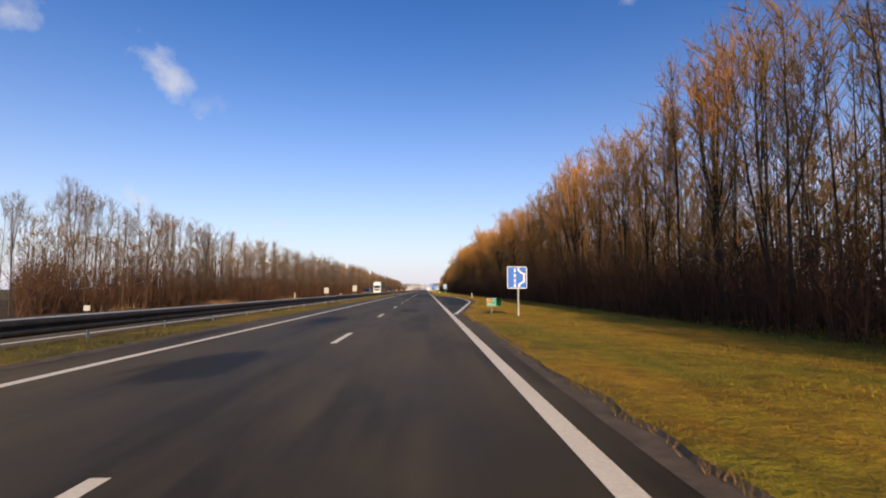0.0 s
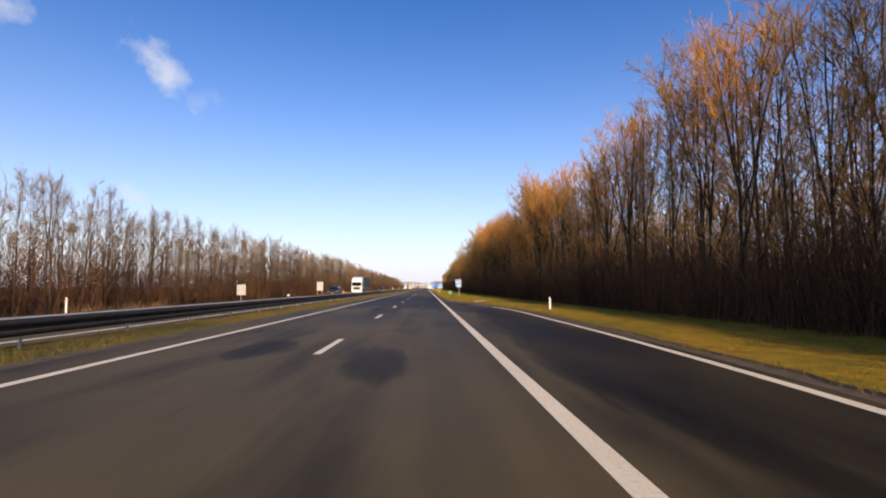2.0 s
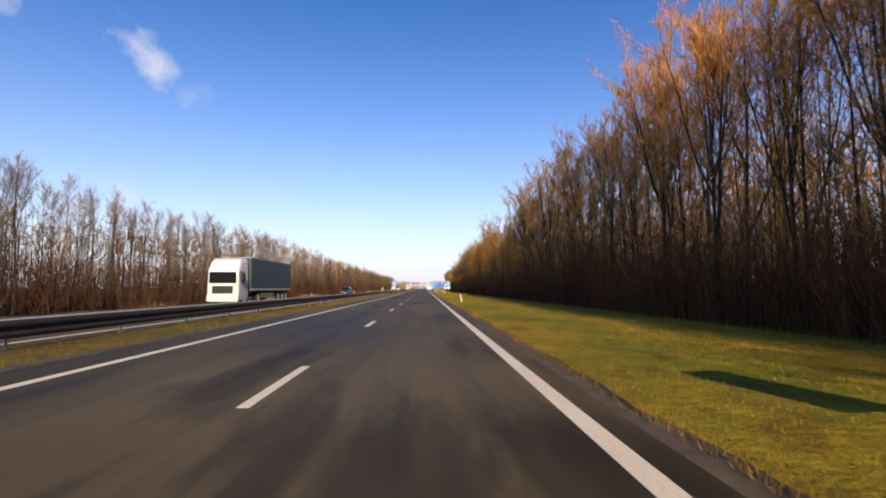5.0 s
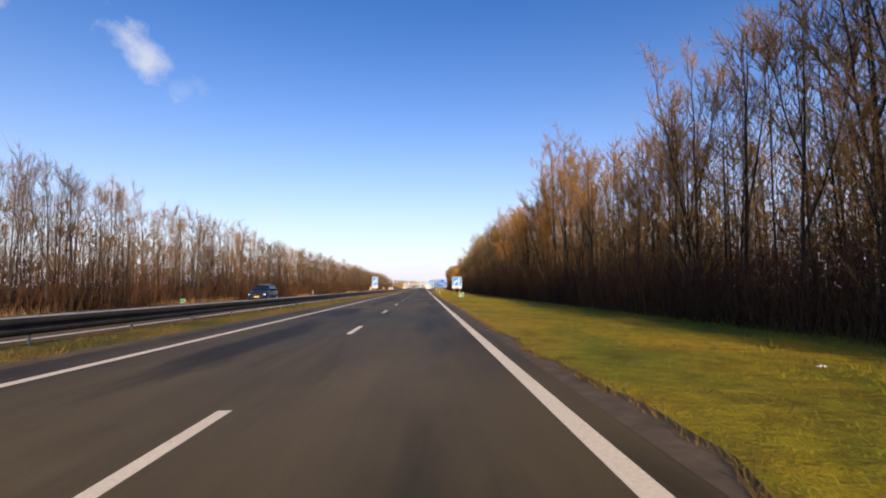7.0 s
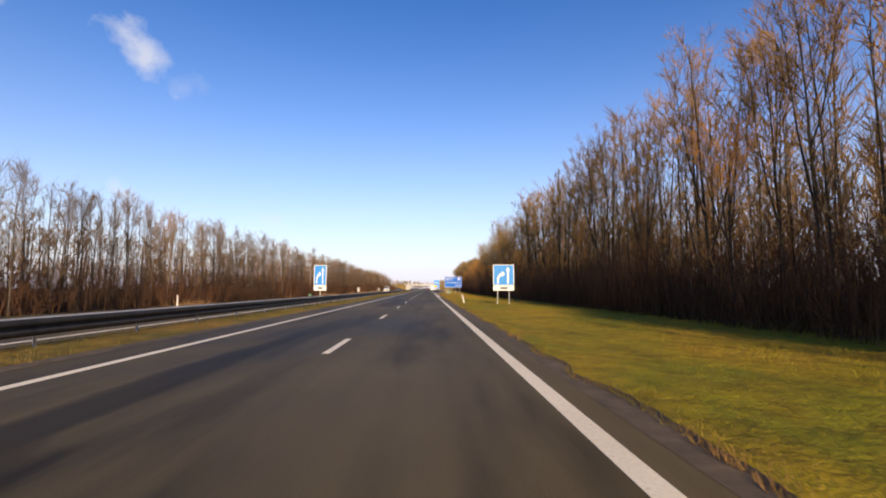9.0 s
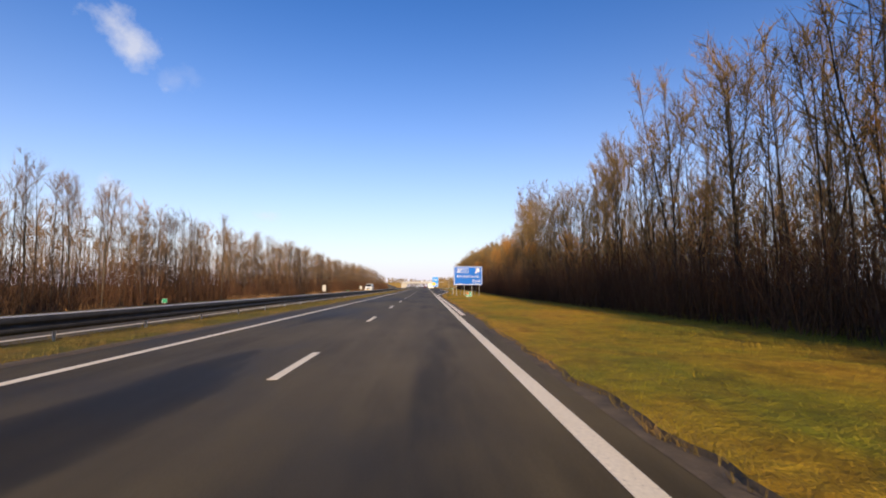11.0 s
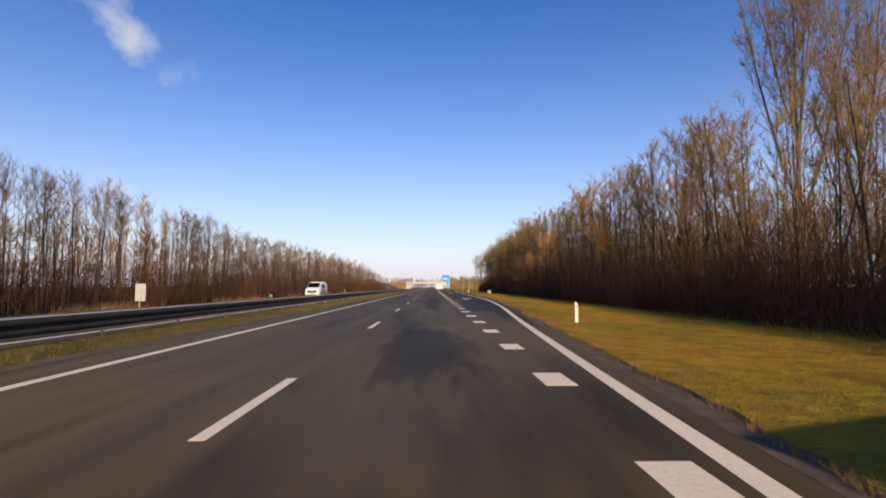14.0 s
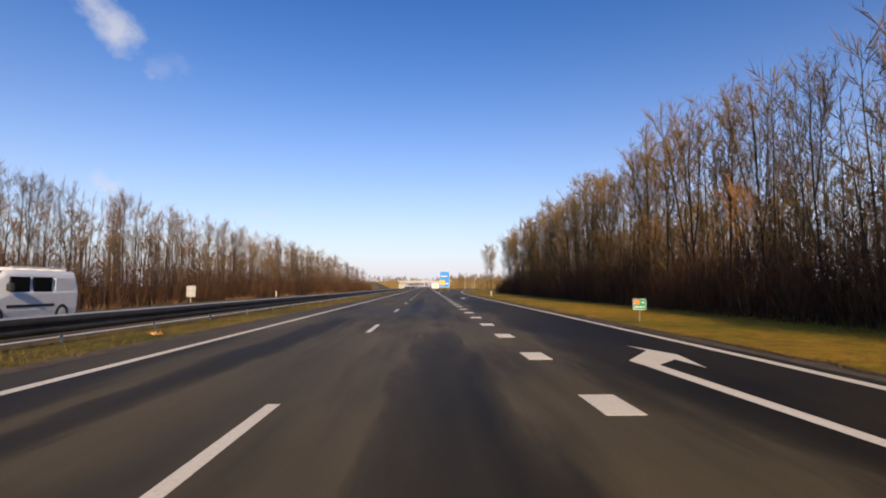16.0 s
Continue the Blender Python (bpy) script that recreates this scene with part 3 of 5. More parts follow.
def info_sign():
    e = thing("service_sign", (7.35, 128.2, 0), "blue and white information sign on a single steel post", "road sign")
    e.matrix_world = pose(7.35, 128.2, 0, 0, -3.5, 0)
    panel(e, 0.82, 1.45, 2.62, M_INFO, border=0.06)
    sign_posts(e, [0.03], 2.5)
    for z in (2.36, 2.14):
        for x0, x1 in ((-0.28, -0.12), (-0.08, 0.06), (0.10, 0.28)):
            flat("text_bar", rect(x0, x1, z, z + 0.075), M_WHITE, e)
    flat("symbol", [(-0.09, 1.60), (0.09, 1.60), (0.09, 1.78), (0.04, 1.90), (-0.04, 1.90), (-0.09, 1.78)], M_WHITE, e)


def lane_sign(x, y, w, posts, label, z0=1.15, z1=3.3):
    e = thing("lane_sign", (x, y, 0), label, "road sign", "lane arrow signs")
    panel(e, w, z0 + 0.42, z1, M_BLUE_PALE, border=0.06)
    part("supplementary_plate", extrude_outline(rounded(-w / 2, w / 2, z0, z0 + 0.40, 0.05), -0.012, 0.012), M_WHITE, e, "white plate with a distance")
    flat("text_bar", rect(-w * 0.18, w * 0.18, z0 + 0.14, z0 + 0.27), M_BLACK, e)
    k = w / 1.75
    flat("arrow_straight", [(0.28 * k, 1.75), (0.44 * k, 1.75), (0.44 * k, 2.80), (0.54 * k, 2.80), (0.36 * k, 3.12), (0.18 * k, 2.80), (0.28 * k, 2.80)], M_WHITE, e)
    flat("arrow_bend", [(-0.56 * k, 1.75), (-0.40 * k, 1.75), (-0.38 * k, 2.15), (-0.22 * k, 2.36), (-0.10 * k, 2.42), (-0.10 * k, 2.28), (0.12 * k, 2.55), (-0.16 * k, 2.76), (-0.14 * k, 2.62), (-0.36 * k, 2.50), (-0.53 * k, 2.22)], M_WHITE, e)
    sign_posts(e, posts, z1 - 0.2)


def exit_sign():
    W, z0, z1 = 4.4, 1.52, 4.15
    e = thing("exit_direction_sign", (8.2, 351.3, 0), "large blue motorway exit sign with white lettering on four posts", "road sign", "", 19)
    part("panel", extrude_outline(rounded(-W / 2, W / 2, z0, z1, 0.05), -0.02, 0.02), M_BLUE, e)
    part("back_plate", extrude_outline(rounded(-W / 2 + 0.02, W / 2 - 0.02, z0 + 0.02, z1 - 0.02, 0.05), 0.0205, 0.05), M_GREY, e)
    part("border", frame_outline(-W / 2 + 0.05, W / 2 - 0.05, z0 + 0.05, z1 - 0.05, 0.22, 0.07, -0.026, -0.0205), M_WHITE, e)
    part("number_frame", frame_outline(-1.75, 0.05, 3.24, 3.84, 0.12, 0.045, -0.026, -0.0205), M_WHITE, e)
    lettering("34", 0.50, -0.78, 3.365, -0.022, M_WHITE, e)
    # the motorway exit symbol
    flat("exit_symbol", [(-1.62, 3.36), (-1.44, 3.36), (-1.36, 3.72), (-1.50, 3.72)], M_WHITE, e, -0.026)
    flat("exit_symbol", [(-1.34, 3.36), (-1.18, 3.36), (-1.16, 3.52), (-1.02, 3.61), (-0.98, 3.53), (-0.90, 3.74), (-1.13, 3.76), (-1.08, 3.69), (-1.29, 3.56)], M_WHITE, e, -0.026)
    a = radians(-42)
    arrow = [(-0.115, -0.46), (0.115, -0.46), (0.115, 0.10), (0.33, -0.09), (0.33, 0.16), (0.0, 0.48), (-0.33, 0.16), (-0.33, -0.09), (-0.115, 0.10)]
    flat("exit_arrow", [(1.42 + x * math.cos(a) - z * math.sin(a), 3.55 + x * math.sin(a) + z * math.cos(a)) for x, z in arrow], M_WHITE, e, -0.026)
    lettering("Emmeloord-", 0.53, 1.86, 2.57, -0.022, M_WHITE, e, "RIGHT", spacing=1.36)
    lettering("Zuid", 0.53, 1.84, 1.93, -0.022, M_WHITE, e, "RIGHT", spacing=1.32)
    flat("text_bar", rect(-1.6, -0.85, 1.675, 1.705), M_WHITE, e, -0.0235, 0.003)
    flat("text_bar", rect(1.05, 1.6, 1.70, 1.74), M_WHITE, e, -0.0235, 0.003)
    for x in (-1.75, -0.55, 0.6, 1.75):
        part("post", rod((x, 0.09, -0.1), (x, 0.09, 3.95), 0.03), M_POST, e)
        part("brace", rod((x + 0.03, 1.75, -0.1), (x + 0.03, 0.12, 2.75), 0.024), M_BRACE, e)
        part("brace_foot", rod((x + 0.03, 1.75, -0.1), (x + 0.03, 1.68, 0.75), 0.03), M_BRACE, e)


def distance_post(x, y, facing, text="", turn=0, white=False, lean=0):
    e = thing("distance_marker", (x, y, 0), "small green kilometre board with an orange road number on a post", "road sign", "kilometre boards", turn)
    e.matrix_world = pose(x, y, 0, 0, lean, turn)
    mat = M_GREY if white else M_GREEN
    part("board", extrude_outline(rounded(-0.24, 0.24, 0.46, 0.87, 0.02), -0.012, 0.012), mat, e)
    part("post", box(-0.026, 0.026, 0.014, 0.06, -0.12, 0.8, 0.008), M_BRACE, e)
    part("border", frame_outline(-0.24, 0.24, 0.46, 0.87, 0.02, 0.012, -0.015, -0.0125), M_WHITE if not white else M_GREY, e)
    if not facing:
        return e
    flat("number_plate", rounded(-0.205, 0.0, 0.67, 0.825, 0.015), M_ORANGE, e)
    if text:
        lettering("N50", 0.115, -0.20, 0.705, -0.02, M_BLACK, e)
        lettering("Re", 0.115, 0.065, 0.705, -0.014, M_WHITE, e)
        lettering(text, 0.17, -0.2, 0.505, -0.014, M_WHITE, e, spacing=1.08)
    else:
        for x0, x1, z0, z1 in ((0.08, 0.16, 0.71, 0.76), (-0.18, -0.12, 0.53, 0.6), (-0.085, -0.03, 0.53, 0.6), (0.015, 0.07, 0.53, 0.6), (0.13, 0.17, 0.53, 0.6)):
            flat("text_bar", rect(x0, x1, z0, z1), M_WHITE, e, -0.0155, 0.003)
    return e


def marker_post(x, y, lean=(0, 0)):
    """A slim white verge post with a dark band and reflector."""
    e = thing("marker_post", (x, y, 0), "slim white plastic verge post with a red reflector", "marker post", "verge posts")
    e.matrix_world = pose(x, y, 0, lean[0], lean[1], 0)
    part("stem", extrude_outline([(-0.055, -0.15), (0.055, -0.15), (0.055, 0.70), (-0.02, 0.80), (-0.055, 0.80)], -0.03, 0.03), M_PLASTIC, e)
    part("reflector", box(-0.02, 0.02, -0.036, -0.0305, 0.58, 0.67), M_RED, e)
    return e


def back_board(x, y, w, z0, z1, legs, label, zb=-0.5):
    """A sign for the other carriageway, seen from behind: bare metal with two stiffeners."""
    e = thing("sign_back", (x, y, 0), label, "road sign", "signs seen from behind")
    part("panel", extrude_outline(rounded(-w / 2, w / 2, z0, z1, 0.04), -0.01, 0.01), M_GREY, e)
    for z in (z0 + (z1 - z0) * 0.25, z0 + (z1 - z0) * 0.75):
        part("stiffener", box(-w / 2 + 0.03, w / 2 - 0.03, -0.04, -0.0105, z - 0.025, z + 0.025), M_POST, e)
    for q in legs:
        part("post", rod((q, -0.065, zb), (q, -0.065, z1 - 0.05), 0.03), M_POST, e)


bay_sign()
info_sign()
lane_sign(8.35, 270.9, 1.75, [-0.5, 0.45], "blue lane arrow sign with a white plate on two posts")
lane_sign(-6.95, 272.0, 1.05, [0.0], "narrow blue lane arrow sign standing between the barrier rails")
exit_sign()
for x, y, txt, turn in ((5.75, 25.7, "", 14), (5.8, 126.5, "", 10), (5.75, 224.4, "267.1", 8), (5.95, 323.5, "267.2", 8), (9.75, 424.0, "", 8)):
    board = distance_post(x, y, True, txt, -turn, lean=-5 if txt else 0)
    if y < 130:
        wing = part("wing_board", extrude_outline(rounded(0.0, 0.46, 0.46, 0.87, 0.02), -0.012, 0.012), M_GREEN, board, "second green plate set at an angle")
        wing.matrix_basis = pose(0.25, 0.0, 0, 0, 0, 62)
for x, y, w in ((-18.8, 33, True), (-18.8, 131, True), (-18.8, 224.3, False), (-18.8, 324, False), (-18.8, 424.0, False)):
    plate = distance_post(x, y, False, "", 8, w)
    plate.matrix_world = pose(x - 1.0, y, -0.42, 0, 0, 8) @ Matrix.Scale(0.82, 4)
for x, y, l in ((9.7, 80.0, (0, 0)), (5.58, 174.7, (6, -9)), (5.35, 274.6, (4, -12)), (7.35, 374.0, (0, 0)), (10.4, 474, (0, 0)), (-18.2, 79, (0, 0)), (-18.2, 175, (0, 2)), (-18.2, 271, (0, 0)), (-18.2, 472, (0, 0))):
    marker_post(x, y, l)
back_board(-19.0, 108.2, 1.0, 0.5, 1.7, [0.0], "plain grey back of a square sign on one post")
back_board(-19.0, 151.0, 1.25, 0.75, 2.5, [-0.4, 0.4], "plain grey back of a tall sign on two posts")
back_board(-20.6, 395.0, 0.8, 0.25, 1.6, [0.0], "plain pale back of an upright sign on one post")
back_board(-19.5, 451.0, 0.8, 0.4, 1.4, [0.0], "plain pale back of a small sign on one post")


def gore_sign():
    e = thing("gore_sign", (8.7, 617, 0), "tall blue exit sign with a yellow panel standing between the roads", "road sign")
    part("panel", extrude_outline(rounded(-2.1, 2.1, 1.0, 7.7, 0.1), -0.03, 0.03), M_BLUE_PALE, e)
    part("border", frame_outline(-2.1, 2.1, 1.0, 7.7, 0.1, 0.12, -0.04, -0.031), M_WHITE, e)
    flat("yellow_panel", rounded(-1.9, 0.2, 1.9, 3.9, 0.1), M_YELLOW, e, -0.045, 0.01)
    flat("text_bar", rect(-1.4, 1.2, 5.4, 5.8), M_WHITE, e, -0.045, 0.01)
    flat("text_bar", rect(0.5, 1.6, 2.4, 2.8), M_WHITE, e, -0.045, 0.01)
    for x in (-1.4, 1.4):
        part("post", rod((x, 0.12, -0.3), (x, 0.12, 7.4), 0.08), M_POST, e)


gore_sign()


# ------------------------------------------------------------------ woods
def tree_arrays(seed, H, spread, limbs, up=1.05, twigs=13, bare=0.3, trunk_r=0.10, stems=2, sprays=5, droop=0.0, w=0.0065):
    """Corners and triangles of one bare tree: a straight stem that forks, rising limbs, and a feathery crown of twigs."""
    g = np.random.default_rng(seed)
    wood, fine = [], []

    def unit(q):
        return q / (np.linalg.norm(q, axis=-1, keepdims=True) + 1e-9)

    def sprout(a, b, count, lo, hi, lift, wild=0.4, start=0.1):
        k = len(a)
        t = start + (1 - start) * g.uniform(0, 1, (k, count, 1)) ** 0.8
        s = a[:, None] + (b - a)[:, None] * t
        L = g.uniform(lo, hi, (k, count, 1)) * (1.15 - 0.5 * t)
        q = unit(unit(b - a)[:, None] * 0.75 + g.normal(0, wild, (k, count, 3)) + np.array([0, 0, lift]))
        return s.reshape(-1, 3), (s + q * L).reshape(-1, 3)

    n = 8
    f = np.linspace(0, 1, n + 1)
    path = np.column_stack([np.cumsum(g.normal(0, 0.075, (n + 1, 2)), axis=0) * f[:, None], -0.2 + (H * 0.97 + 0.2) * f])
    rad = trunk_r * (1 - f) ** 0.75 + 0.006
    wood.append(tubes(path[:-1], path[1:], rad[:-1], rad[1:], 6))
    axes = [(path, bare)]
    for st in range(stems):                      # leaders that fork from the trunk and climb beside it
        q = g.uniform(max(0.16, bare - 0.12), 0.58)
        o = np.array([np.interp(q, f, path[:, i]) for i in range(3)])
        a = st * 2.4 + g.uniform(0, 1)
        rise = H * g.uniform(0.84, 0.98) - o[2]
        t = np.linspace(0, 1, 6)[:, None]
        side = np.array([math.cos(a), math.sin(a), 0]) * rise * g.uniform(0.12, 0.27)
        p = o + np.array([0, 0, rise]) * t + side * t ** 0.75 + g.normal(0, 0.06, (6, 3)) * t
        r = trunk_r * (0.75 - 0.5 * q) * (1 - t[:, 0]) ** 0.75 + 0.005
        wood.append(tubes(p[:-1], p[1:], r[:-1], r[1:], 5))
        axes.append((p, 0.12))
    m = limbs // len(axes)
    for ax, lo in axes:
        u = np.sort(lo + (0.985 - lo) * g.uniform(0, 1, m) ** 0.85)
        q = np.linspace(0, 1, len(ax))
        base = np.column_stack([np.interp(u, q, ax[:, i]) for i in range(3)])
        high = base[:, 2] / H
        ang = np.arange(m) * 2.4 + g.uniform(0, 1.5, m)
        length = spread * np.clip(1.25 - high, 0.16, 0.8) * g.uniform(0.65, 1.2, m) + 0.35
        el = g.normal(up, 0.14, m)
        d = np.column_stack([np.cos(ang) * np.cos(el), np.sin(ang) * np.cos(el), np.sin(el)])
        mid = base + d * length[:, None] * 0.5
        d2 = unit(d + np.array([0, 0, 0.30 - droop]) + g.normal(0, 0.12, (m, 3)))
        end = mid + d2 * length[:, None] * 0.6
        r = 0.005 + 0.009 * length / spread
        wood += [tubes(base, mid, r * 1.3, r * 0.75, 3), spikes(mid, end, r * 0.75)]
        for s, e in (sprout(base, mid, twigs // 3, 0.4, 0.95, 0.35), sprout(mid, end, twigs - twigs // 3, 0.4, 1.05, 0.35 - droop)):
            fine.append(slivers(s, e, w * 1.35))
            fine.append(slivers(*sprout(s, e, sprays, 0.22, 0.6, 0.25 - droop * 1.5, 0.42, 0.2), w))
        top = sprout(ax[-3:-1], ax[-2:], 9, 0.35, 0.8, 0.6, 0.3)
        fine.append(slivers(*top, w * 1.35))
        fine.append(slivers(*sprout(*top, sprays + 2, 0.2, 0.5, 0.4), w))
    return joined(wood), joined(fine)


def thin_arrays(seed, H, spread, limbs, bare=0.2, w=0.012, n=15, r=0.07):
    """A plainer bare tree for the depth of a wood."""
    g = np.random.default_rng(seed)
    zz = np.linspace(-0.2, H, 5)
    path = np.column_stack([np.cumsum(g.normal(0, 0.11, (5, 2)), axis=0) * np.linspace(0, 1, 5)[:, None], zz])
    rad = r * (1 - np.linspace(0, 1, 5)) ** 0.8 + 0.006
    wood = [tubes(path[:-1], path[1:], rad[:-1], rad[1:], 4)]
    f = bare + (0.98 - bare) * g.uniform(0, 1, limbs)
    base = np.column_stack([np.interp(f * H, zz, path[:, 0]), np.interp(f * H, zz, path[:, 1]), f * H])
    ang = g.uniform(0, 6.283, limbs)
    el = g.normal(1.0, 0.18, limbs)
    d = np.column_stack([np.cos(ang) * np.cos(el), np.sin(ang) * np.cos(el), np.sin(el)])
    end = base + d * (spread * np.clip(1.2 - f, 0.18, 0.8) * g.uniform(0.6, 1.3, limbs) + 0.4)[:, None]
    wood.append(spikes(base, end, 0.015))
    t = g.uniform(0.15, 1.0, (limbs, n, 1))
    s = base[:, None] + (end - base)[:, None] * t
    q = d[:, None] * 0.8 + g.normal(0, 0.42, (limbs, n, 3)) + np.array([0, 0, 0.3])
    fine = [slivers(s.reshape(-1, 3), (s + q * g.uniform(0.4, 1.0, (limbs, n, 1))).reshape(-1, 3), w)]
    return joined(wood), joined(fine)


FORMS, SLIM = [], []
for i, (H, spread, limbs, up, bare, tr, st) in enumerate((
        (13.2, 2.9, 46, 1.00, 0.16, 0.080, 2), (12.4, 2.4, 46, 1.06, 0.12, 0.066, 2), (14.2, 3.1, 48, 0.98, 0.20, 0.088, 3), (11.2, 2.8, 46, 0.95, 0.08, 0.060, 2),
        (12.8, 2.2, 46, 1.10, 0.22, 0.070, 1), (10.4, 2.9, 48, 0.92, 0.07, 0.062, 3))):
    FORMS.append((tree_arrays(40 + i, H, spread, limbs, up, 13, bare, tr, st, 4, 0.03, 0.0105), H))
for i, (H, spread, limbs, bare, tr, st) in enumerate(((12.0, 2.0, 34, 0.16, 0.080, 1), (12.6, 1.8, 32, 0.22, 0.078, 0), (11.4, 2.3, 34, 0.12, 0.070, 2), (12.2, 1.7, 32, 0.18, 0.068, 1))):
    SLIM.append((tree_arrays(60 + i, H, spread, limbs, 1.08, 10, bare, tr, st, 4, 0.0, 0.008), H))
THIN = [(thin_arrays(70 + i, H, 2.7, n, b, 0.021, 10, 0.05), H) for i, (H, n, b) in enumerate(((13.0, 22, 0.12), (12.0, 22, 0.08), (13.8, 22, 0.16), (11.0, 24, 0.05), (12.0, 20, 0.2)))]
REEDY = [(thin_arrays(76 + i, H, 2.1, n, b, 0.0145, 10, 0.055), H) for i, (H, n, b) in enumerate(((12.0, 20, 0.10), (12.6, 20, 0.16), (11.4, 20, 0.06), (12.2, 20, 0.2)))]
DEEP = [(thin_arrays(86 + i, H, 3.4, 18, 0.04, 0.06, 6, 0.08), H) for i, H in enumerate((12.0, 11.0, 13.0))]
FAR = [(thin_arrays(80 + i, H, 4.5, 16, 0.05, 0.16, 6), H) for i, H in enumerate((12.0, 11.0, 13.5))]
TREES, TREES_FAR = [], []
for kinds, forms, bark, twig in ((TREES, FORMS, M_TRUNK, M_TWIG), (TREES_FAR, SLIM, M_TRUNK_LIT, M_TWIG_GREY)):
    for (wood, fine), H in forms:
        e = new("tree")
        shared("trunk", bulk("trunk", *wood, [bark]), e)
        shared("crown", bulk("crown", *fine, [twig]), e)
        kinds.append((e, H))


def plant(rng, x, y, z, height, label, group, kinds=TREES, first={}):
    """One tree of that height."""
    src, H = kinds[int(rng.integers(len(kinds)))]
    k = height / H
    m = pose(x, y, z, float(rng.normal(0, 1.3)), float(rng.normal(0, 1.3)), float(rng.uniform(0, 360)))
    ob = src if src.name not in first else copy_thing(src, m)
    first[src.name] = True
    ob.matrix_basis = m @ Matrix.Diagonal((k * float(rng.uniform(0.9, 1.15)), k * float(rng.uniform(0.9, 1.15)), k, 1))
    tagged(ob, label, "tree", group)
    return ob


def forest(name, spots, mats, rng, label, forms=None):
    """A depth of wood too crowded to count, as one mesh."""
    forms = forms or THIN
    V, T, I, o = [], [], [], 0
    for x, y, z, s in spots:
        (wood, fine), H = forms[int(rng.integers(len(forms)))]
        s = s / H
        a = rng.uniform(0, 6.283)
        R = np.array([[math.cos(a), -math.sin(a), 0], [math.sin(a), math.cos(a), 0], [0, 0, 1]]) * s
        lean = rng.normal(0, 0.03, 2)
        for k, (v, t) in enumerate((wood, fine)):
            q = v @ R.T
            q[:, 0] += q[:, 2] * lean[0]
            q[:, 1] += q[:, 2] * lean[1]
            V.append((q + np.array([x, y, z])).astype(np.float32))
            T.append(t + o)
            I.append(np.full(len(t), k))
            o += len(v)
    ob = new(name, bulk(name, np.concatenate(V), np.concatenate(T), mats, np.concatenate(I)))
    return tagged(ob, label, "woodland", kind="stuff")


rng = np.random.default_rng(11)


def height_near(y):
    """Height of the wood on the exit side."""
    ys = [-60, 24, 42, 50, 58, 74, 80, 88, 97, 104, 112, 118, 124, 130, 146, 160, 190, 196, 203, 209, 214, 219, 225, 229, 233, 240, 248, 264, 288, 300, 312, 320, 328, 336, 342, 350, 358, 368, 376, 385, 400, 412, 424, 456, 480, 520]
    zs = [12.6, 12.3, 13.0, 13.2, 12.6, 12.6, 12.5, 11.8, 11.6, 12.9, 14.2, 14.3, 11.8, 12.9, 14.2, 14.8, 14.3, 13.0, 11.8, 10.9, 12.0, 13.8, 14.2, 12.2, 10.9, 12.0, 12.6, 12.8, 13.0, 11.6, 10.9, 11.1, 10.3, 11.3, 10.7, 9.6, 10.0, 9.0, 9.9, 10.8, 10.7, 11.0, 11.9, 12.4, 12.8, 12.2]
    return float(np.interp(y, ys, zs))


def height_far(y):
    """Height of the wood beyond the opposite carriageway."""
    return float(np.interp(y, [30, 120, 150, 200, 215, 255, 280, 330, 560, 640], [10.2, 10.3, 10.8, 10.9, 11.7, 11.6, 10.7, 10.6, 10.8, 8.8]))


y = -14.0
while y < 515:
    x = wood_edge(y) + 2.1 + float(rng.normal(0, 0.5))
    plant(rng, x, y, -0.1, height_near(y) * float(rng.uniform(0.88, 1.03)), "tall bare winter tree with brown twigs at the wood's edge", "trees along the exit side")
    y += float(rng.uniform(2.4, 3.9))
y = 36.0
while y < 560:
    x = -26.0 + float(rng.normal(0, 0.6))
    plant(rng, x, y, -0.6, height_far(y) * float(rng.uniform(0.84, 1.06)), "slender bare winter tree in the far roadside wood", "trees beyond the opposite carriageway", TREES_FAR)
    y += float(rng.uniform(2.6, 4.6))

willow_wood, willow_fine = tree_arrays(91, 10.5, 3.2, 54, 1.02, 12, 0.04, 0.07, 5, 4, 0.10, 0.0105)
willow = new("willow")
shared("trunk", bulk("trunk", *willow_wood, [M_TRUNK]), willow)
shared("crown", bulk("crown", *willow_fine, [M_WILLOW]), willow)
tagged(willow, "bushy willow with dense orange winter twigs at the wood's edge", "tree", "willows along the exit side")
planted = False
y = 20.0
while y < 500:
    full, gap = (1.15, 4.0) if 96 < y < 152 else (1.0, 5.5) if y < 152 else (0.85, 8.5) if y < 275 else (0.66, 13.0)
    k = full * float(rng.uniform(0.72, 1.12))
    m = pose(wood_edge(y) + float(rng.uniform(0.5, 1.7)), y, -0.1, 0, 0, float(rng.uniform(0, 360)))
    w = copy_thing(willow, m) if planted else willow
    w.matrix_basis = m @ Matrix.Diagonal((k, k, k, 1))
    planted = True
    y += gap * float(rng.uniform(0.6, 1.4))

poplar_wood, poplar_fine = tree_arrays(97, 23.0, 4.4, 170, 1.05, 15, 0.24, 0.17, 6, 6, 0.0, 0.012)
M_POPLAR = bark_material("poplar_bark", [(0.3, (0.13, 0.11, 0.08)), (0.7, (0.24, 0.195, 0.135))])
M_POPLAR_TWIG = bark_material("poplar_twigs", [(0.3, (0.20, 0.15, 0.11)), (0.7, (0.30, 0.21, 0.14))], 0.2)
poplar = new("poplar")
shared("trunk", bulk("trunk", *poplar_wood, [M_POPLAR]), poplar)
shared("crown", bulk("crown", *poplar_fine, [M_POPLAR_TWIG]), poplar)
poplar.matrix_basis = pose(25.0, 386.0, -0.1, 0, -3, 40)
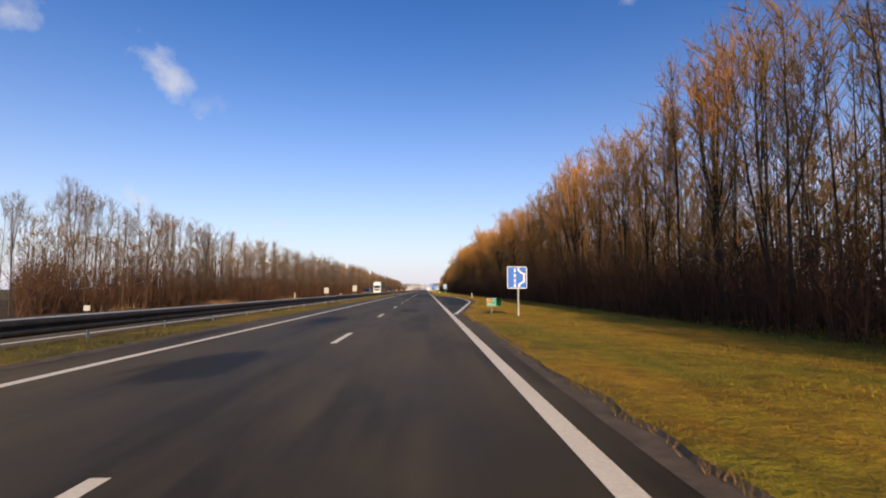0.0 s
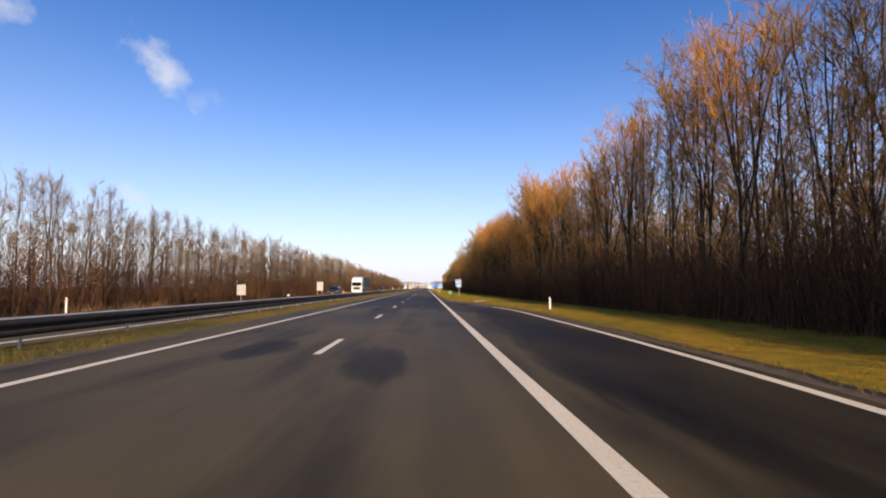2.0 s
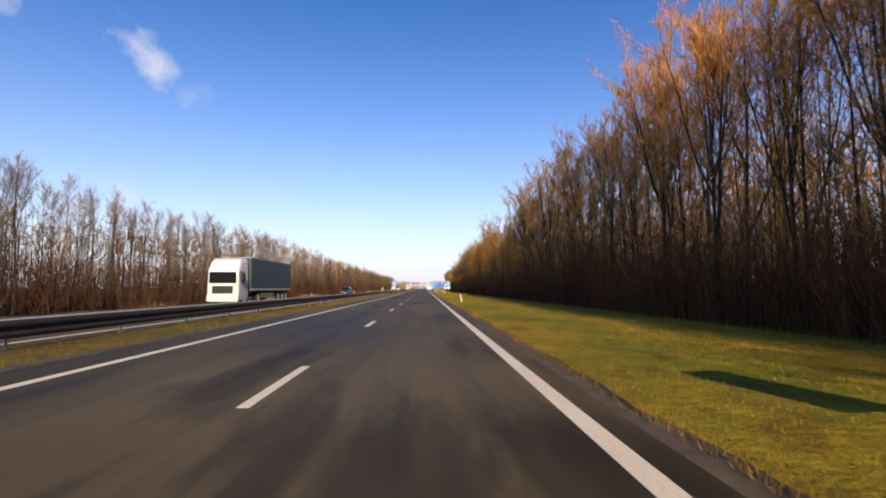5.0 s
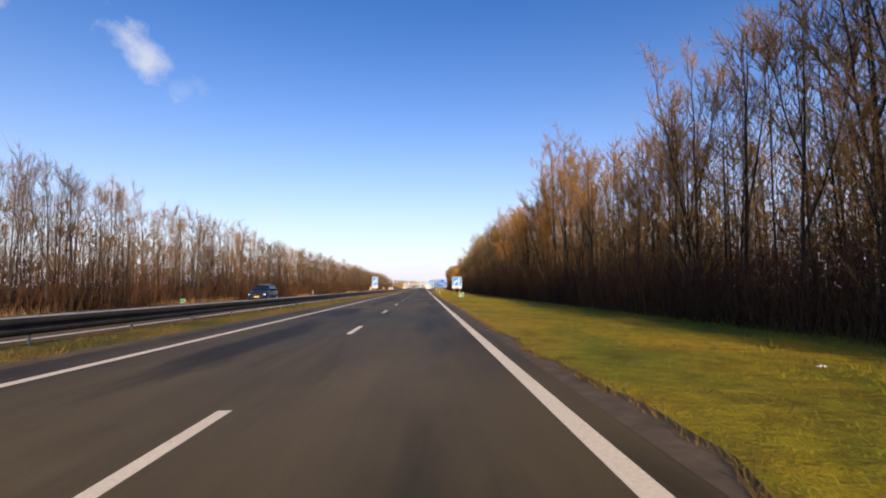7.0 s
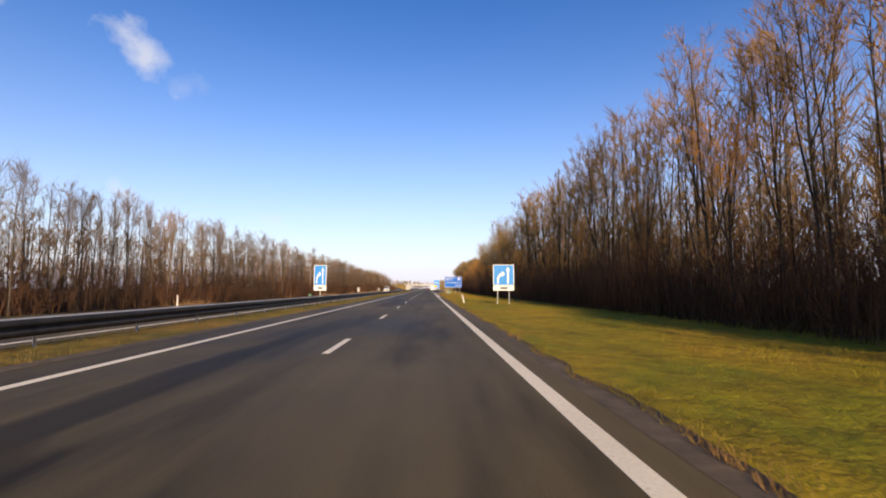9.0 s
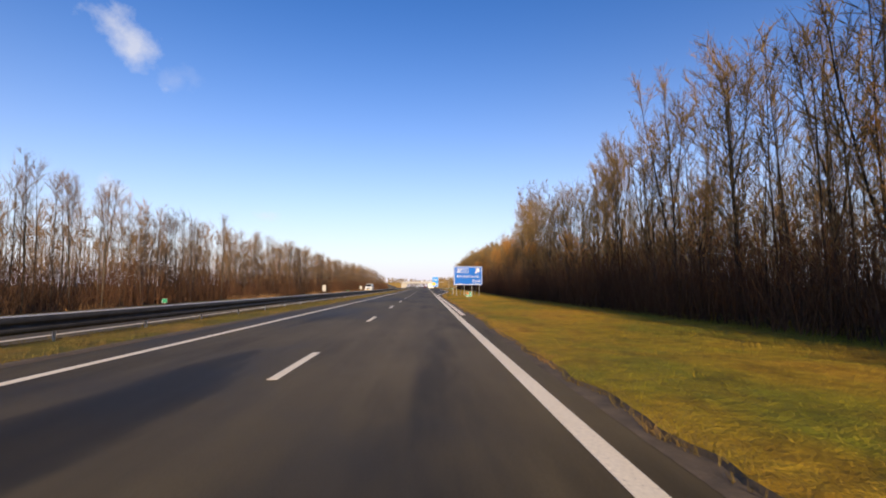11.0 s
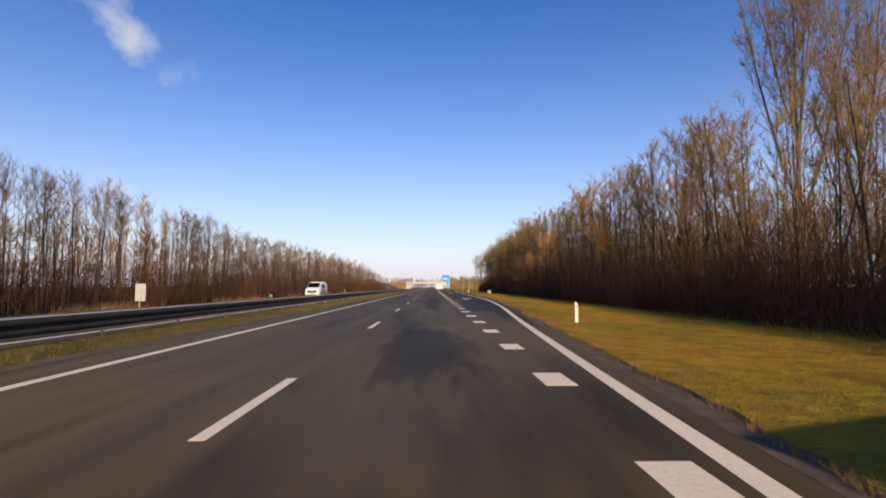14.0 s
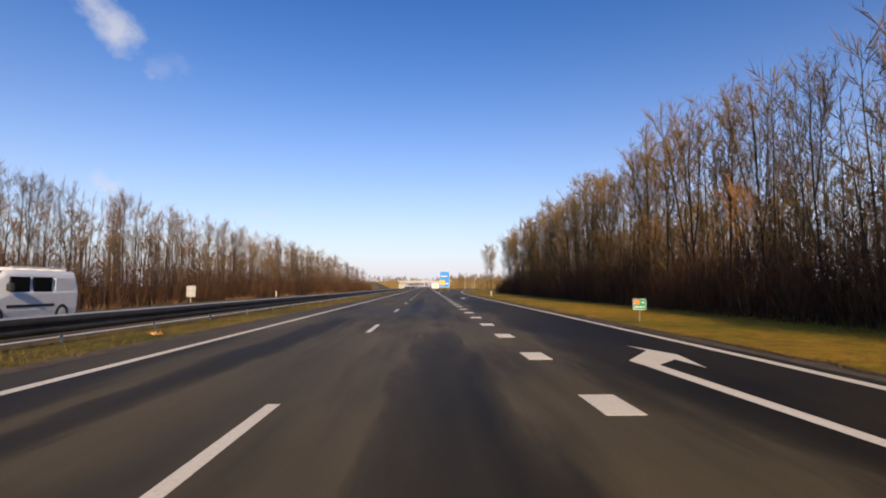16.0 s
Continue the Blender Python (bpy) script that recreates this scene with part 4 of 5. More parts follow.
tagged(poplar, "tall pale-barked poplar rising above the bare wood", "tree")
smaller = copy_thing(poplar, pose(22.5, 379.0, -0.1, 0, -2, 160))
smaller.scale = (0.7, 0.7, 0.74)
tagged(smaller, "smaller pale-barked poplar among the bare wood", "tree")

spots = []
for off, gap in ((3.0, 2.0), (4.3, 2.0)):
    y = -25.0
    while y < 512:
        spots.append((wood_edge(y) + off + rng.normal(0, 0.7), y, -0.1, height_near(y) * rng.uniform(0.82, 1.02)))
        y += gap * rng.uniform(0.7, 1.3)
forest("woodland_edge", spots, [M_TRUNK, M_TWIG], rng, "crowded bare winter trees just inside the wood")
spots = []
for off, gap in ((5.8, 2.0), (7.6, 2.0), (10.0, 2.1), (13.5, 2.5), (18.5, 3.2)):
    y = -30.0
    while y < 514:
        spots.append((wood_edge(y) + off + rng.normal(0, 0.8), y, -0.1, height_near(y) * rng.uniform(0.75, 1.02)))
        y += gap * rng.uniform(0.6, 1.4)
forest("woodland", spots, [M_TRUNK, M_TWIG], rng, "deep stand of bare winter trees behind the verge")
spots = []
for off, gap in ((1.2, 1.7), (2.8, 1.8), (4.6, 1.9), (6.8, 2.2), (10.0, 2.6)):
    y = 33.0
    while y < 640:
        if y < (28.3 + off) / 0.78 + rng.uniform(-1, 2):
            y += 2
            continue
        spots.append((-26 - off + rng.normal(0, 0.7), y, -0.6, height_far(y) * rng.uniform(0.82, 1.04)))
        y += gap * rng.uniform(0.6, 1.4)
forest("woodland_far", spots, [M_TRUNK_LIT, M_TWIG_GREY], rng, "deep stand of bare trees beyond the opposite carriageway", REEDY)

spots = []
for off, gap in ((21.0, 1.5), (25.0, 1.6), (31.0, 1.7)):
    y = -30.0
    while y < 514:
        spots.append((wood_edge(y) + off + rng.normal(0, 1.2), y, -0.1, height_near(y) * rng.uniform(0.7, 1.0)))
        y += gap * rng.uniform(0.6, 1.4)
forest("woodland_depths", spots, [M_TRUNK, M_TWIG], rng, "dense dark depths of the bare winter wood", DEEP)
spots = []
for off, gap in ((14.0, 1.6), (19.0, 1.7), (25.0, 1.8)):
    y = (28.3 + off) / 0.78
    while y < 640:
        spots.append((-26 - off + rng.normal(0, 1.2), y, -0.6, height_far(y) * rng.uniform(0.75, 1.0)))
        y += gap * rng.uniform(0.6, 1.4)
forest("woodland_depths_far", spots, [M_TRUNK_LIT, M_TWIG_GREY], rng, "dense depths of the wood beyond the opposite carriageway", DEEP)


def brush(name, n, place_at, zb, hmin, hmax, label, seed, mat=None, side=8, w=0.0085, stem=0.016):
    """Thick undergrowth of thin woody shoots with side twigs."""
    g = np.random.default_rng(seed)
    xs, ys = place_at(g, n)
    a = np.column_stack([xs, ys, np.full(n, zb)])
    clump = np.array([0.62 + 0.75 * noise.noise((u * 0.25, v * 0.16, seed)) for u, v in zip(xs, ys)])
    h = (hmin + (hmax - hmin) * g.uniform(0, 1, n)) * np.clip(clump + 0.3, 0.35, 1.25)
    d = g.normal(0, 0.22, (n, 3))
    d[:, 2] = 1
    b = a + d * h[:, None]
    out = [slivers(a, b, stem)]
    for _ in range(side):
        t = g.uniform(0.12, 1.0, (n, 1))
        s = a + (b - a) * t
        q = g.normal(0, 0.5, (n, 3))
        q[:, 2] = np.abs(q[:, 2]) + 0.4
        out.append(slivers(s, s + q * g.uniform(0.35, 1.0, (n, 1)), w))
    ob = new(name, bulk(name, *joined(out), [mat or M_BRUSH]))
    return tagged(ob, label, "undergrowth", kind="stuff")


def near_brush(g, n):
    ys = g.uniform(-25, 516, n)
    xs = np.array([wood_edge(v) for v in ys]) + np.abs(g.normal(0, 2.0, n)) - 0.25 + g.normal(0, 0.18, n)
    return xs, ys


def far_brush(g, n):
    xs = -24.0 - np.abs(g.normal(0, 8.0, n))
    return xs, np.maximum(g.uniform(31, 640, n), (2.3 - xs) / 0.78 + g.uniform(-1, 3, n))


def deep_brush(g, n):
    ys = g.uniform(-25, 516, n)
    return np.array([wood_edge(v) for v in ys]) + g.uniform(3, 11, n), ys


brush("undergrowth", 30000, near_brush, -0.1, 1.2, 3.8, "tangled dark brown undergrowth along the wood's edge", 21)
def thicket(g, n):
    ys = np.where(g.uniform(0, 1, n) < 0.55, g.uniform(25, 168, n), g.uniform(168, 505, n))
    return np.array([wood_edge(v) for v in ys]) + 0.2 + np.abs(g.normal(0, 1.4, n)), ys


M_SAPLING = bark_material("sapling_shoots", [(0.35, (0.13, 0.064, 0.030)), (0.65, (0.26, 0.122, 0.046))], 0.2, drift=GREYER)
brush("saplings", 15000, thicket, -0.1, 2.6, 5.6, "reddish brown saplings and shoots along the wood's edge", 24, M_SAPLING, 8, 0.0075, 0.012)
brush("undergrowth_deep", 30000, deep_brush, -0.1, 2.0, 6.6, "tall dark saplings and scrub inside the wood", 23, None, 5, 0.020, 0.024)
brush("undergrowth_far", 42000, far_brush, -0.6, 1.6, 5.0, "tangled brown undergrowth beyond the opposite carriageway", 22, M_BRUSH_FAR, 5, 0.021, 0.024)


# ------------------------------------------------------------------ grass
def blades(name, n, place_at, zf, hlo, hhi, w, mat, label, seed):
    g = np.random.default_rng(seed)
    xs, ys = place_at(g, n)
    n = len(xs)
    z = zf(xs)
    a = g.uniform(0, 6.283, n)
    h = g.uniform(hlo, hhi, n)
    px, py = np.cos(a) * w, np.sin(a) * w
    lean = g.normal(0, 0.6, (n, 2)) * h[:, None]
    v = np.stack([np.column_stack([xs - px, ys - py, z - 0.03]), np.column_stack([xs + px, ys + py, z - 0.03]), np.column_stack([xs + lean[:, 0], ys + lean[:, 1], z + h])], axis=1).reshape(-1, 3)
    t = np.arange(3 * n).reshape(-1, 3)
    ob = new(name, bulk(name, v, t, [mat]))
    return tagged(ob, label, "grass", kind="stuff")


EDGE_Y = np.arange(-60, 640, 1.0)
EDGE_X = np.array([right_edge(v) for v in EDGE_Y])


def near_grass(g, n):
    ys = g.uniform(0, 445, n)
    e = np.interp(ys, EDGE_Y, EDGE_X)
    return e + np.array([ragged(v) for v in ys]) + 8.5 * g.uniform(0, 1, n) ** 1.25, ys


def edge_grass(g, n):
    ys = g.uniform(0, 445, n)
    e = np.interp(ys, EDGE_Y, EDGE_X)
    clump = np.array([noise.noise((v * 0.7, 1.7, 0)) for v in ys])
    keep = g.uniform(-0.6, 0.6, n) < clump
    return (e + np.array([ragged(v) for v in ys]) - 0.10 + np.abs(g.normal(0, 0.20, n)))[keep], ys[keep]


def median_grass(g, n):
    return -7.4 + 2.58 * g.uniform(0, 1, n) ** 0.8, g.uniform(5, 470, n)


def far_dry(g, n):
    ys = g.uniform(30, 560, n)
    clump = np.array([noise.noise((v * 0.09, 4.1, 0)) for v in ys])
    keep = g.uniform(0.0, 0.5, n) < clump
    return (-21.8 - np.abs(g.normal(0, 1.0, n)))[keep], ys[keep]


blades("grass", 250000, near_grass, lambda x: 0.045 + 0 * x, 0.02, 0.085, 0.0042, M_BLADE, "short yellow-green winter grass on the verge", 31)
blades("grass_edge", 150000, edge_grass, lambda x: 0.03 + 0 * x, 0.03, 0.13, 0.0045, M_EDGE, "ragged longer grass along the asphalt edge", 32)
blades("grass_median", 110000, median_grass, lambda x: 0.03 + 0 * x, 0.03, 0.18, 0.0045, M_MEDIAN_BLADE, "short yellowed grass on the median", 33)
blades("reeds_far", 36000, far_dry, lambda x: -0.42 + 0 * x, 0.3, 0.85, 0.007, M_DRY, "clumps of dry orange grass before the far wood", 34)


# ------------------------------------------------------------------ overpass and far distance
M_WHITE_WALL = surface("white_washed_concrete", (0.66, 0.65, 0.62), (0.80, 0.79, 0.76), 0.4, 0.8, 0, 0.3, 6)


def overpass():
    e = thing("overpass", (0, 920, 0), "pale concrete road bridge over the motorway", "bridge")
    part("deck", extrude_outline([(-27, 4.9), (24, 4.9), (24, 6.2), (-27, 6.2)], -7, 7), M_CONCRETE, e)
    part("parapet", box(-29, 26, -7.15, -6.9, 6.0, 7.2), M_CONCRETE, e)
    part("railing", box(-29, 26, -7.1, -7.05, 7.5, 7.6), M_STEEL_SHADED, e)
    part("abutment", extrude_outline([(5.4, -1.0), (13.0, -1.0), (13.0, 4.89), (5.4, 4.89)], -6.8, 6.8), M_WHITE_WALL, e)
    part("abutment", extrude_outline([(-28, -1.0), (-23, -1.0), (-20, 4.9), (-28, 4.9)], -4.8, 4.8), M_CONCRETE, e)
    for y in (-3.5, 0, 3.5):
        part("pier", rod((-6.8, y, -0.2), (-6.8, y, 4.9), 0.6, 0.6, 14), M_CONCRETE, e)


overpass()


M_BANK = turf_material("bank_grass", [(0.3, (0.20, 0.14, 0.05)), (0.7, (0.30, 0.20, 0.07))])


def bank(name, pts, y0, y1, label):
    return tagged(link(name, extrude_outline(pts, y0, y1), M_BANK), label, "embankment", kind="structure")


bank("embankment_far", [(-28, -1), (-28, 4.9), (-31, 6.0), (-150, 5.6), (-190, -1)], 907, 934, "grass embankment carrying the crossing road")
bank("embankment_near", [(15, -1), (15, 4.9), (20, 6.0), (130, 5.6), (170, -1)], 907, 934, "grass embankment carrying the crossing road")


def ramp_slope():
    """The slip road that climbs beside the opposite carriageway to the bridge."""
    bm = bmesh.new()
    rows = []
    for j in range(16):
        f = j / 15
        y, x, z = 640 + 270 * f, -20 - 34 * f ** 1.4, -0.1 + 5.9 * f ** 1.3
        rows.append([bm.verts.new(q) for q in ((x + 4 + 2.5 * max(z, 0), y, -0.8), (x + 1.6, y, z), (x - 2.6, y, z), (x - 7, y, z + 0.2), (x - 45, y, z * 0.9 - 0.2))])
    for a, b in zip(rows, rows[1:]):
        for i in range(4):
            f = bm.faces.new((a[i], b[i], b[i + 1], a[i + 1]))
            f.material_index = 1 if i == 1 else 0
    bmesh.ops.recalc_face_normals(bm, faces=bm.faces)
    return tagged(link("slip_road", bm, [M_BANK, M_ASPHALT]), "slip road climbing a grass bank to the bridge", "road", kind="structure")


ramp_slope()
spots = [(x, 960 + rng.uniform(0, 160) + abs(x) * 0.2, -0.6, 12 * rng.uniform(0.9, 1.35)) for x in np.concatenate([np.arange(-330, -22, 3.0), np.arange(14, 300, 2.2)])]
spots += [(rng.uniform(-60, 70), 1140 + rng.uniform(0, 70), -0.6, 12 * rng.uniform(0.7, 1.3)) for _ in range(260)]
spots += [(24 + rng.uniform(0, 80), 570 + rng.uniform(0, 180), -0.6, 12 * rng.uniform(0.4, 0.65)) for _ in range(45)]
spots += [(18 + rng.uniform(0, 140), 760 + rng.uniform(0, 140), -0.6, 12 * rng.uniform(0.7, 1.15)) for _ in range(190)]
spots += [(-62 - rng.uniform(0, 140), 700 + rng.uniform(0, 200), -0.6, 12 * rng.uniform(0.4, 0.8)) for _ in range(130)]
spots += [(rng.uniform(16, 95), 940 + rng.uniform(0, 150), -0.6, rng.uniform(10, 15)) for _ in range(200)]
spots += [(-rng.uniform(28, 150), 950 + rng.uniform(0, 150), -0.6, rng.uniform(9, 14)) for _ in range(150)]
forest("woodland_distance", spots, [M_TRUNK, M_TWIG], rng, "brown line of bare trees at the horizon", FAR)
for x, y, s in ((19.5, 556, 14.5), (21.5, 563, 13.8), (22.6, 571, 13.2)):
    plant(rng, x, y, -0.7, s, "tall bare tree standing alone past the wood", "lone trees by the slip road")


def lamp_post(x, y):
    e = thing("street_lamp", (x, y, -0.4), "slim grey lamp post beside the slip road", "street lamp", "slip road lamps")
    part("pole", rod((0, 0, -0.4), (0, 0, 8.0), 0.09, 0.05), M_POST, e)
    part("arm", rod((0, 0, 7.95), (-1.2, 0, 8.25), 0.035), M_POST, e)
    part("lamp_head", box(-1.7, -1.1, -0.12, 0.12, 8.2, 8.32, 0.03), M_GREY, e)


for x, y in ((19, 640), (24, 660), (28, 690)):
    lamp_post(x, y)


# ------------------------------------------------------------------ vehicles on the roads
def paint(name, col, rough=0.25, coat=0.6):
    m, N, K, s = material(name)
    tc = N.new("ShaderNodeTexCoord").outputs["Object"]
    dirt = noise_node(N, K, tc, 4, 4, 0.6)
    K.new(mixed(N, K, ramp(N, K, dirt, [(0.45, (0, 0, 0)), (0.9, (0.15,) * 3)]), col, (0.2, 0.18, 0.15)), s.inputs["Base Color"])
    s.inputs["Roughness"].default_value = rough
    s.inputs["Coat Weight"].default_value = coat
    return m


M_CAR_BLUE, M_VAN, M_CAR_RED = paint("dark_blue_paint", (0.007, 0.012, 0.035), 0.3, 0.25), paint("white_paint", (0.78, 0.78, 0.77)), paint("red_paint", (0.35, 0.02, 0.02))
M_WINDOW, _n, _k, _s = material("tinted_window")
_s.inputs["Base Color"].default_value, _s.inputs["Roughness"].default_value = (0.012, 0.014, 0.016, 1), 0.06
M_TYRE = surface("tyre_rubber", (0.018, 0.018, 0.018), (0.035, 0.034, 0.032), 6, 0.8)
M_LAMP = sheet("lamp_glass", (0.75, 0.78, 0.80), 0.1, 0.1)
M_PLATE = sheet("plate_yellow", (0.8, 0.55, 0.05), 0.5, 0.2)


def hull(sections):
    """A body skinned over cross-sections: (y, half width low, half width high, z low, z high)."""
    bm = bmesh.new()
    rings = []
    for y, wl, wh, zl, zh in sections:
        pts = [(-wl * 0.96, zl), (-wl, zl + (zh - zl) * 0.15), (-wl, zl + (zh - zl) * 0.5), (-wh, zl + (zh - zl) * 0.92), (-wh * 0.9, zh), (wh * 0.9, zh), (wh, zl + (zh - zl) * 0.92), (wl, zl + (zh - zl) * 0.5), (wl, zl + (zh - zl) * 0.15), (wl * 0.96, zl)]
        rings.append([bm.verts.new((x, y, z)) for x, z in pts])
    for a, b in zip(rings, rings[1:]):
        for k in range(len(a)):
            m = (k + 1) % len(a)
            bm.faces.new((a[k], a[m], b[m], b[k]))
    bm.faces.new(rings[0])
    bm.faces.new(rings[-1][::-1])
    bmesh.ops.recalc_face_normals(bm, faces=bm.faces)
    bmesh.ops.bevel(bm, geom=list(bm.edges), offset=0.02, segments=1, affect="EDGES")
    return bm


def wheels(e, half, ys, r):
    for sx in (-1, 1):
        for y in ys:
            w = part("wheel", rod((sx * (half - 0.2), y, r), (sx * half, y, r), r, r, 20), M_TYRE, e)
            part("rim", rod((sx * (half + 0.002), y, r), (sx * (half + 0.012), y, r), r * 0.62, r * 0.58, 14), M_POST, w)


def car(at, turn, mat, label, rear_lamps=False):
    e = thing("car", at, label, "car", "", turn)
    part("body", hull([(-2.1, 0.72, 0.66, 0.35, 0.78), (-1.97, 0.84, 0.78, 0.22, 0.92), (-1.2, 0.88, 0.82, 0.2, 1.06), (0.9, 0.88, 0.82, 0.2, 1.08), (1.9, 0.86, 0.8, 0.22, 1.10), (2.1, 0.78, 0.72, 0.32, 0.98)]), mat, e)
    part("cabin", hull([(-1.45, 0.78, 0.72, 0.95, 1.05), (-0.55, 0.79, 0.63, 0.95, 1.58), (1.3, 0.79, 0.63, 0.95, 1.60), (1.98, 0.76, 0.64, 0.95, 1.16)]), M_WINDOW, e, "dark window glass")
    part("roof", hull([(-0.58, 0.62, 0.54, 1.57, 1.61), (0.3, 0.65, 0.57, 1.58, 1.66), (1.4, 0.63, 0.55, 1.57, 1.62)]), mat, e)
    for s in (-1, 1):
        part("headlight", box(s * 0.66 - 0.16, s * 0.66 + 0.16, -2.1, -1.93, 0.62, 0.76, 0.03), M_LAMP, e)
        part("tail_light", box(s * 0.68 - 0.14, s * 0.68 + 0.14, 2.0, 2.12, 0.70, 0.9, 0.03), M_RED, e)
        part("mirror", box(s * 0.96 - 0.1, s * 0.96 + 0.1, -0.75, -0.6, 0.92, 1.06, 0.03), mat, e)
    part("number_plate", box(-0.26, 0.26, -2.13, -2.105, 0.42, 0.53), M_PLATE, e)
    wheels(e, 0.9, (-1.3, 1.3), 0.31)


def van(at, turn):
    e = thing("van", at, "white delivery van with dark windows driving the opposite lane", "van", "", turn)
    part("body", hull([(-2.48, 0.80, 0.72, 0.35, 0.92), (-2.36, 0.93, 0.86, 0.25, 1.10), (-1.78, 0.97, 0.86, 0.25, 1.30), (-1.40, 0.97, 0.83, 0.25, 1.62), (-0.98, 0.97, 0.81, 0.25, 1.90), (-0.6, 0.97, 0.82, 0.25, 1.97), (2.35, 0.97, 0.85, 0.25, 1.97), (2.46, 0.94, 0.8, 0.35, 1.9)]), M_VAN, e)
    wb = bmesh.new()
    v = [wb.verts.new(q) for q in ((-0.80, -1.80, 1.32), (0.80, -1.80, 1.32), (0.69, -1.02, 1.915), (-0.69, -1.02, 1.915))]
    wb.faces.new(v)
    bmesh.ops.solidify(wb, geom=list(wb.faces), thickness=0.03)
    part("windscreen", wb, M_WINDOW, e)
    for s in (-1, 1):
        for y0, y1 in ((-0.95, -0.08), (0.08, 1.0)):
            part("side_window", box(s * 0.925 - 0.035, s * 0.925 + 0.035, y0, y1, 1.16, 1.72, 0.01), M_WINDOW, e)
        part("rear_panel", box(s * 0.925 - 0.03, s * 0.925 + 0.03, 1.16, 2.2, 1.16, 1.70, 0.02), M_VAN, e, "blank white panel in place of a window")
        part("side_strip", box(s * 0.975 - 0.012, s * 0.975 + 0.012, -1.1, 1.1, 0.62, 0.72, 0.008), M_BLACK, e)
        part("roof_rail", rod((s * 0.6, -0.55, 2.08), (s * 0.6, 2.2, 2.08), 0.022), M_POST, e)
        part("headlight", box(s * 0.74 - 0.15, s * 0.74 + 0.15, -2.5, -2.3, 0.82, 1.04, 0.04), M_LAMP, e)
        part("mirror", box(s * 1.1 - 0.12, s * 1.1 + 0.12, -1.2, -1.05, 1.2, 1.5, 0.04), M_BLACK, e)
    part("grille", extrude_outline([(-0.42, 0.60), (0.42, 0.60), (0.62, 0.78), (0.56, 0.92), (-0.56, 0.92), (-0.62, 0.78)], -2.53, -2.40), M_BLACK, e, "black grille between the headlights")
    part("badge", rod((0, -2.545, 0.80), (0, -2.53, 0.80), 0.09, 0.09, 8), M_POST, e, "bright maker's badge")
    part("bumper", box(-0.85, 0.85, -2.56, -2.4, 0.36, 0.58, 0.05), M_VAN, e)
    part("air_dam", box(-0.7, 0.7, -2.53, -2.42, 0.26, 0.355, 0.02), M_BLACK, e)
    for y in (-0.45, 0.4, 1.25, 2.1):
        part("roof_bar", box(-0.64, 0.64, y - 0.03, y + 0.03, 1.955, 2.06, 0.01), M_POST, e)
    part("number_plate", box(-0.26, 0.26, -2.59, -2.565, 0.4, 0.51), M_PLATE, e)
    wheels(e, 0.98, (-1.55, 1.55), 0.34)


def lorry(at):
    """An articulated lorry; its front looks down the opposite carriageway."""
    e = thing("lorry", at, "articulated lorry with a white cab and dark grey-green curtain trailer", "lorry")
    part("cab", hull([(0.0, 1.12, 1.08, 0.55, 2.5), (0.12, 1.22, 1.18, 0.45, 3.0), (0.55, 1.24, 1.2, 0.42, 3.5), (1.0, 1.24, 1.15, 0.42, 3.75), (2.1, 1.24, 1.15, 0.42, 3.8), (2.25, 1.2, 1.1, 0.5, 3.7)]), M_VAN, e)
    part("windscreen", box(-1.05, 1.05, -0.03, 0.14, 1.75, 2.65, 0.03), M_WINDOW, e)
    part("grille", box(-0.8, 0.8, -0.05, 0.1, 0.95, 1.55, 0.02), M_BLACK, e, "black slatted grille")
    part("bumper", box(-1.2, 1.2, -0.08, 0.25, 0.32, 0.85, 0.06), M_VAN, e)
    for s in (-1, 1):
        part("side_window", box(s * 1.235 - 0.02, s * 1.235 + 0.02, 0.55, 1.4, 1.85, 2.6, 0.01), M_WINDOW, e)
        part("headlight", box(s * 0.92 - 0.2, s * 0.92 + 0.2, -0.11, 0.0, 0.55, 0.75, 0.03), M_LAMP, e)
        part("mirror", box(s * 1.42 - 0.12, s * 1.42 + 0.12, 0.1, 0.25, 1.9, 2.7, 0.04), M_BLACK, e)
        part("side_curtain", box(s * 1.262 - 0.012, s * 1.262 + 0.012, 2.75, 15.1, 1.36, 3.85), M_CURTAIN, e, "taut dark curtain")
        part("side_rail", box(s * 1.265 - 0.02, s * 1.265 + 0.02, 2.7, 15.15, 1.19, 1.345), M_POST, e, "pale steel lower rail")
        part("side_guard", box(s * 1.2 - 0.02, s * 1.2 + 0.02, 5.6, 9.2, 0.5, 0.95, 0.01), M_BRACE, e)
        part("tail_light", box(s * 1.0 - 0.2, s * 1.0 + 0.2, 15.16, 15.22, 0.95, 1.1, 0.02), M_RED, e)
    part("trailer_frame", box(-1.25, 1.25, 2.7, 15.15, 1.1, 3.9, 0.03), M_CURTAIN, e)
    part("chassis", box(-0.55, 0.55, 1.6, 15.0, 0.6, 1.095), M_BLACK, e)
    part("trailer_roof", box(-1.26, 1.26, 2.68, 15.17, 3.905, 3.96, 0.02), M_POST, e)
    wheels(e, 1.2, (1.35, 4.9, 10.9, 12.2, 13.5), 0.5)


M_CURTAIN = sheet("lorry_curtain", (0.055, 0.075, 0.085), 0.55, 0.35)
car((-13.7, 138, -0.03), 0, M_CAR_BLUE, "dark blue hatchback driving the opposite lane")
car((-13.7, 228, -0.03), 0, M_CAR_BLUE, "dark hatchback driving the opposite lane")
van((-13.7, 424, -0.03), 0)
lorry((-13.8, 166.2, -0.03))
car((1.8, 720, 0), 0, M_CAR_RED, "dark red car far ahead in the lane")


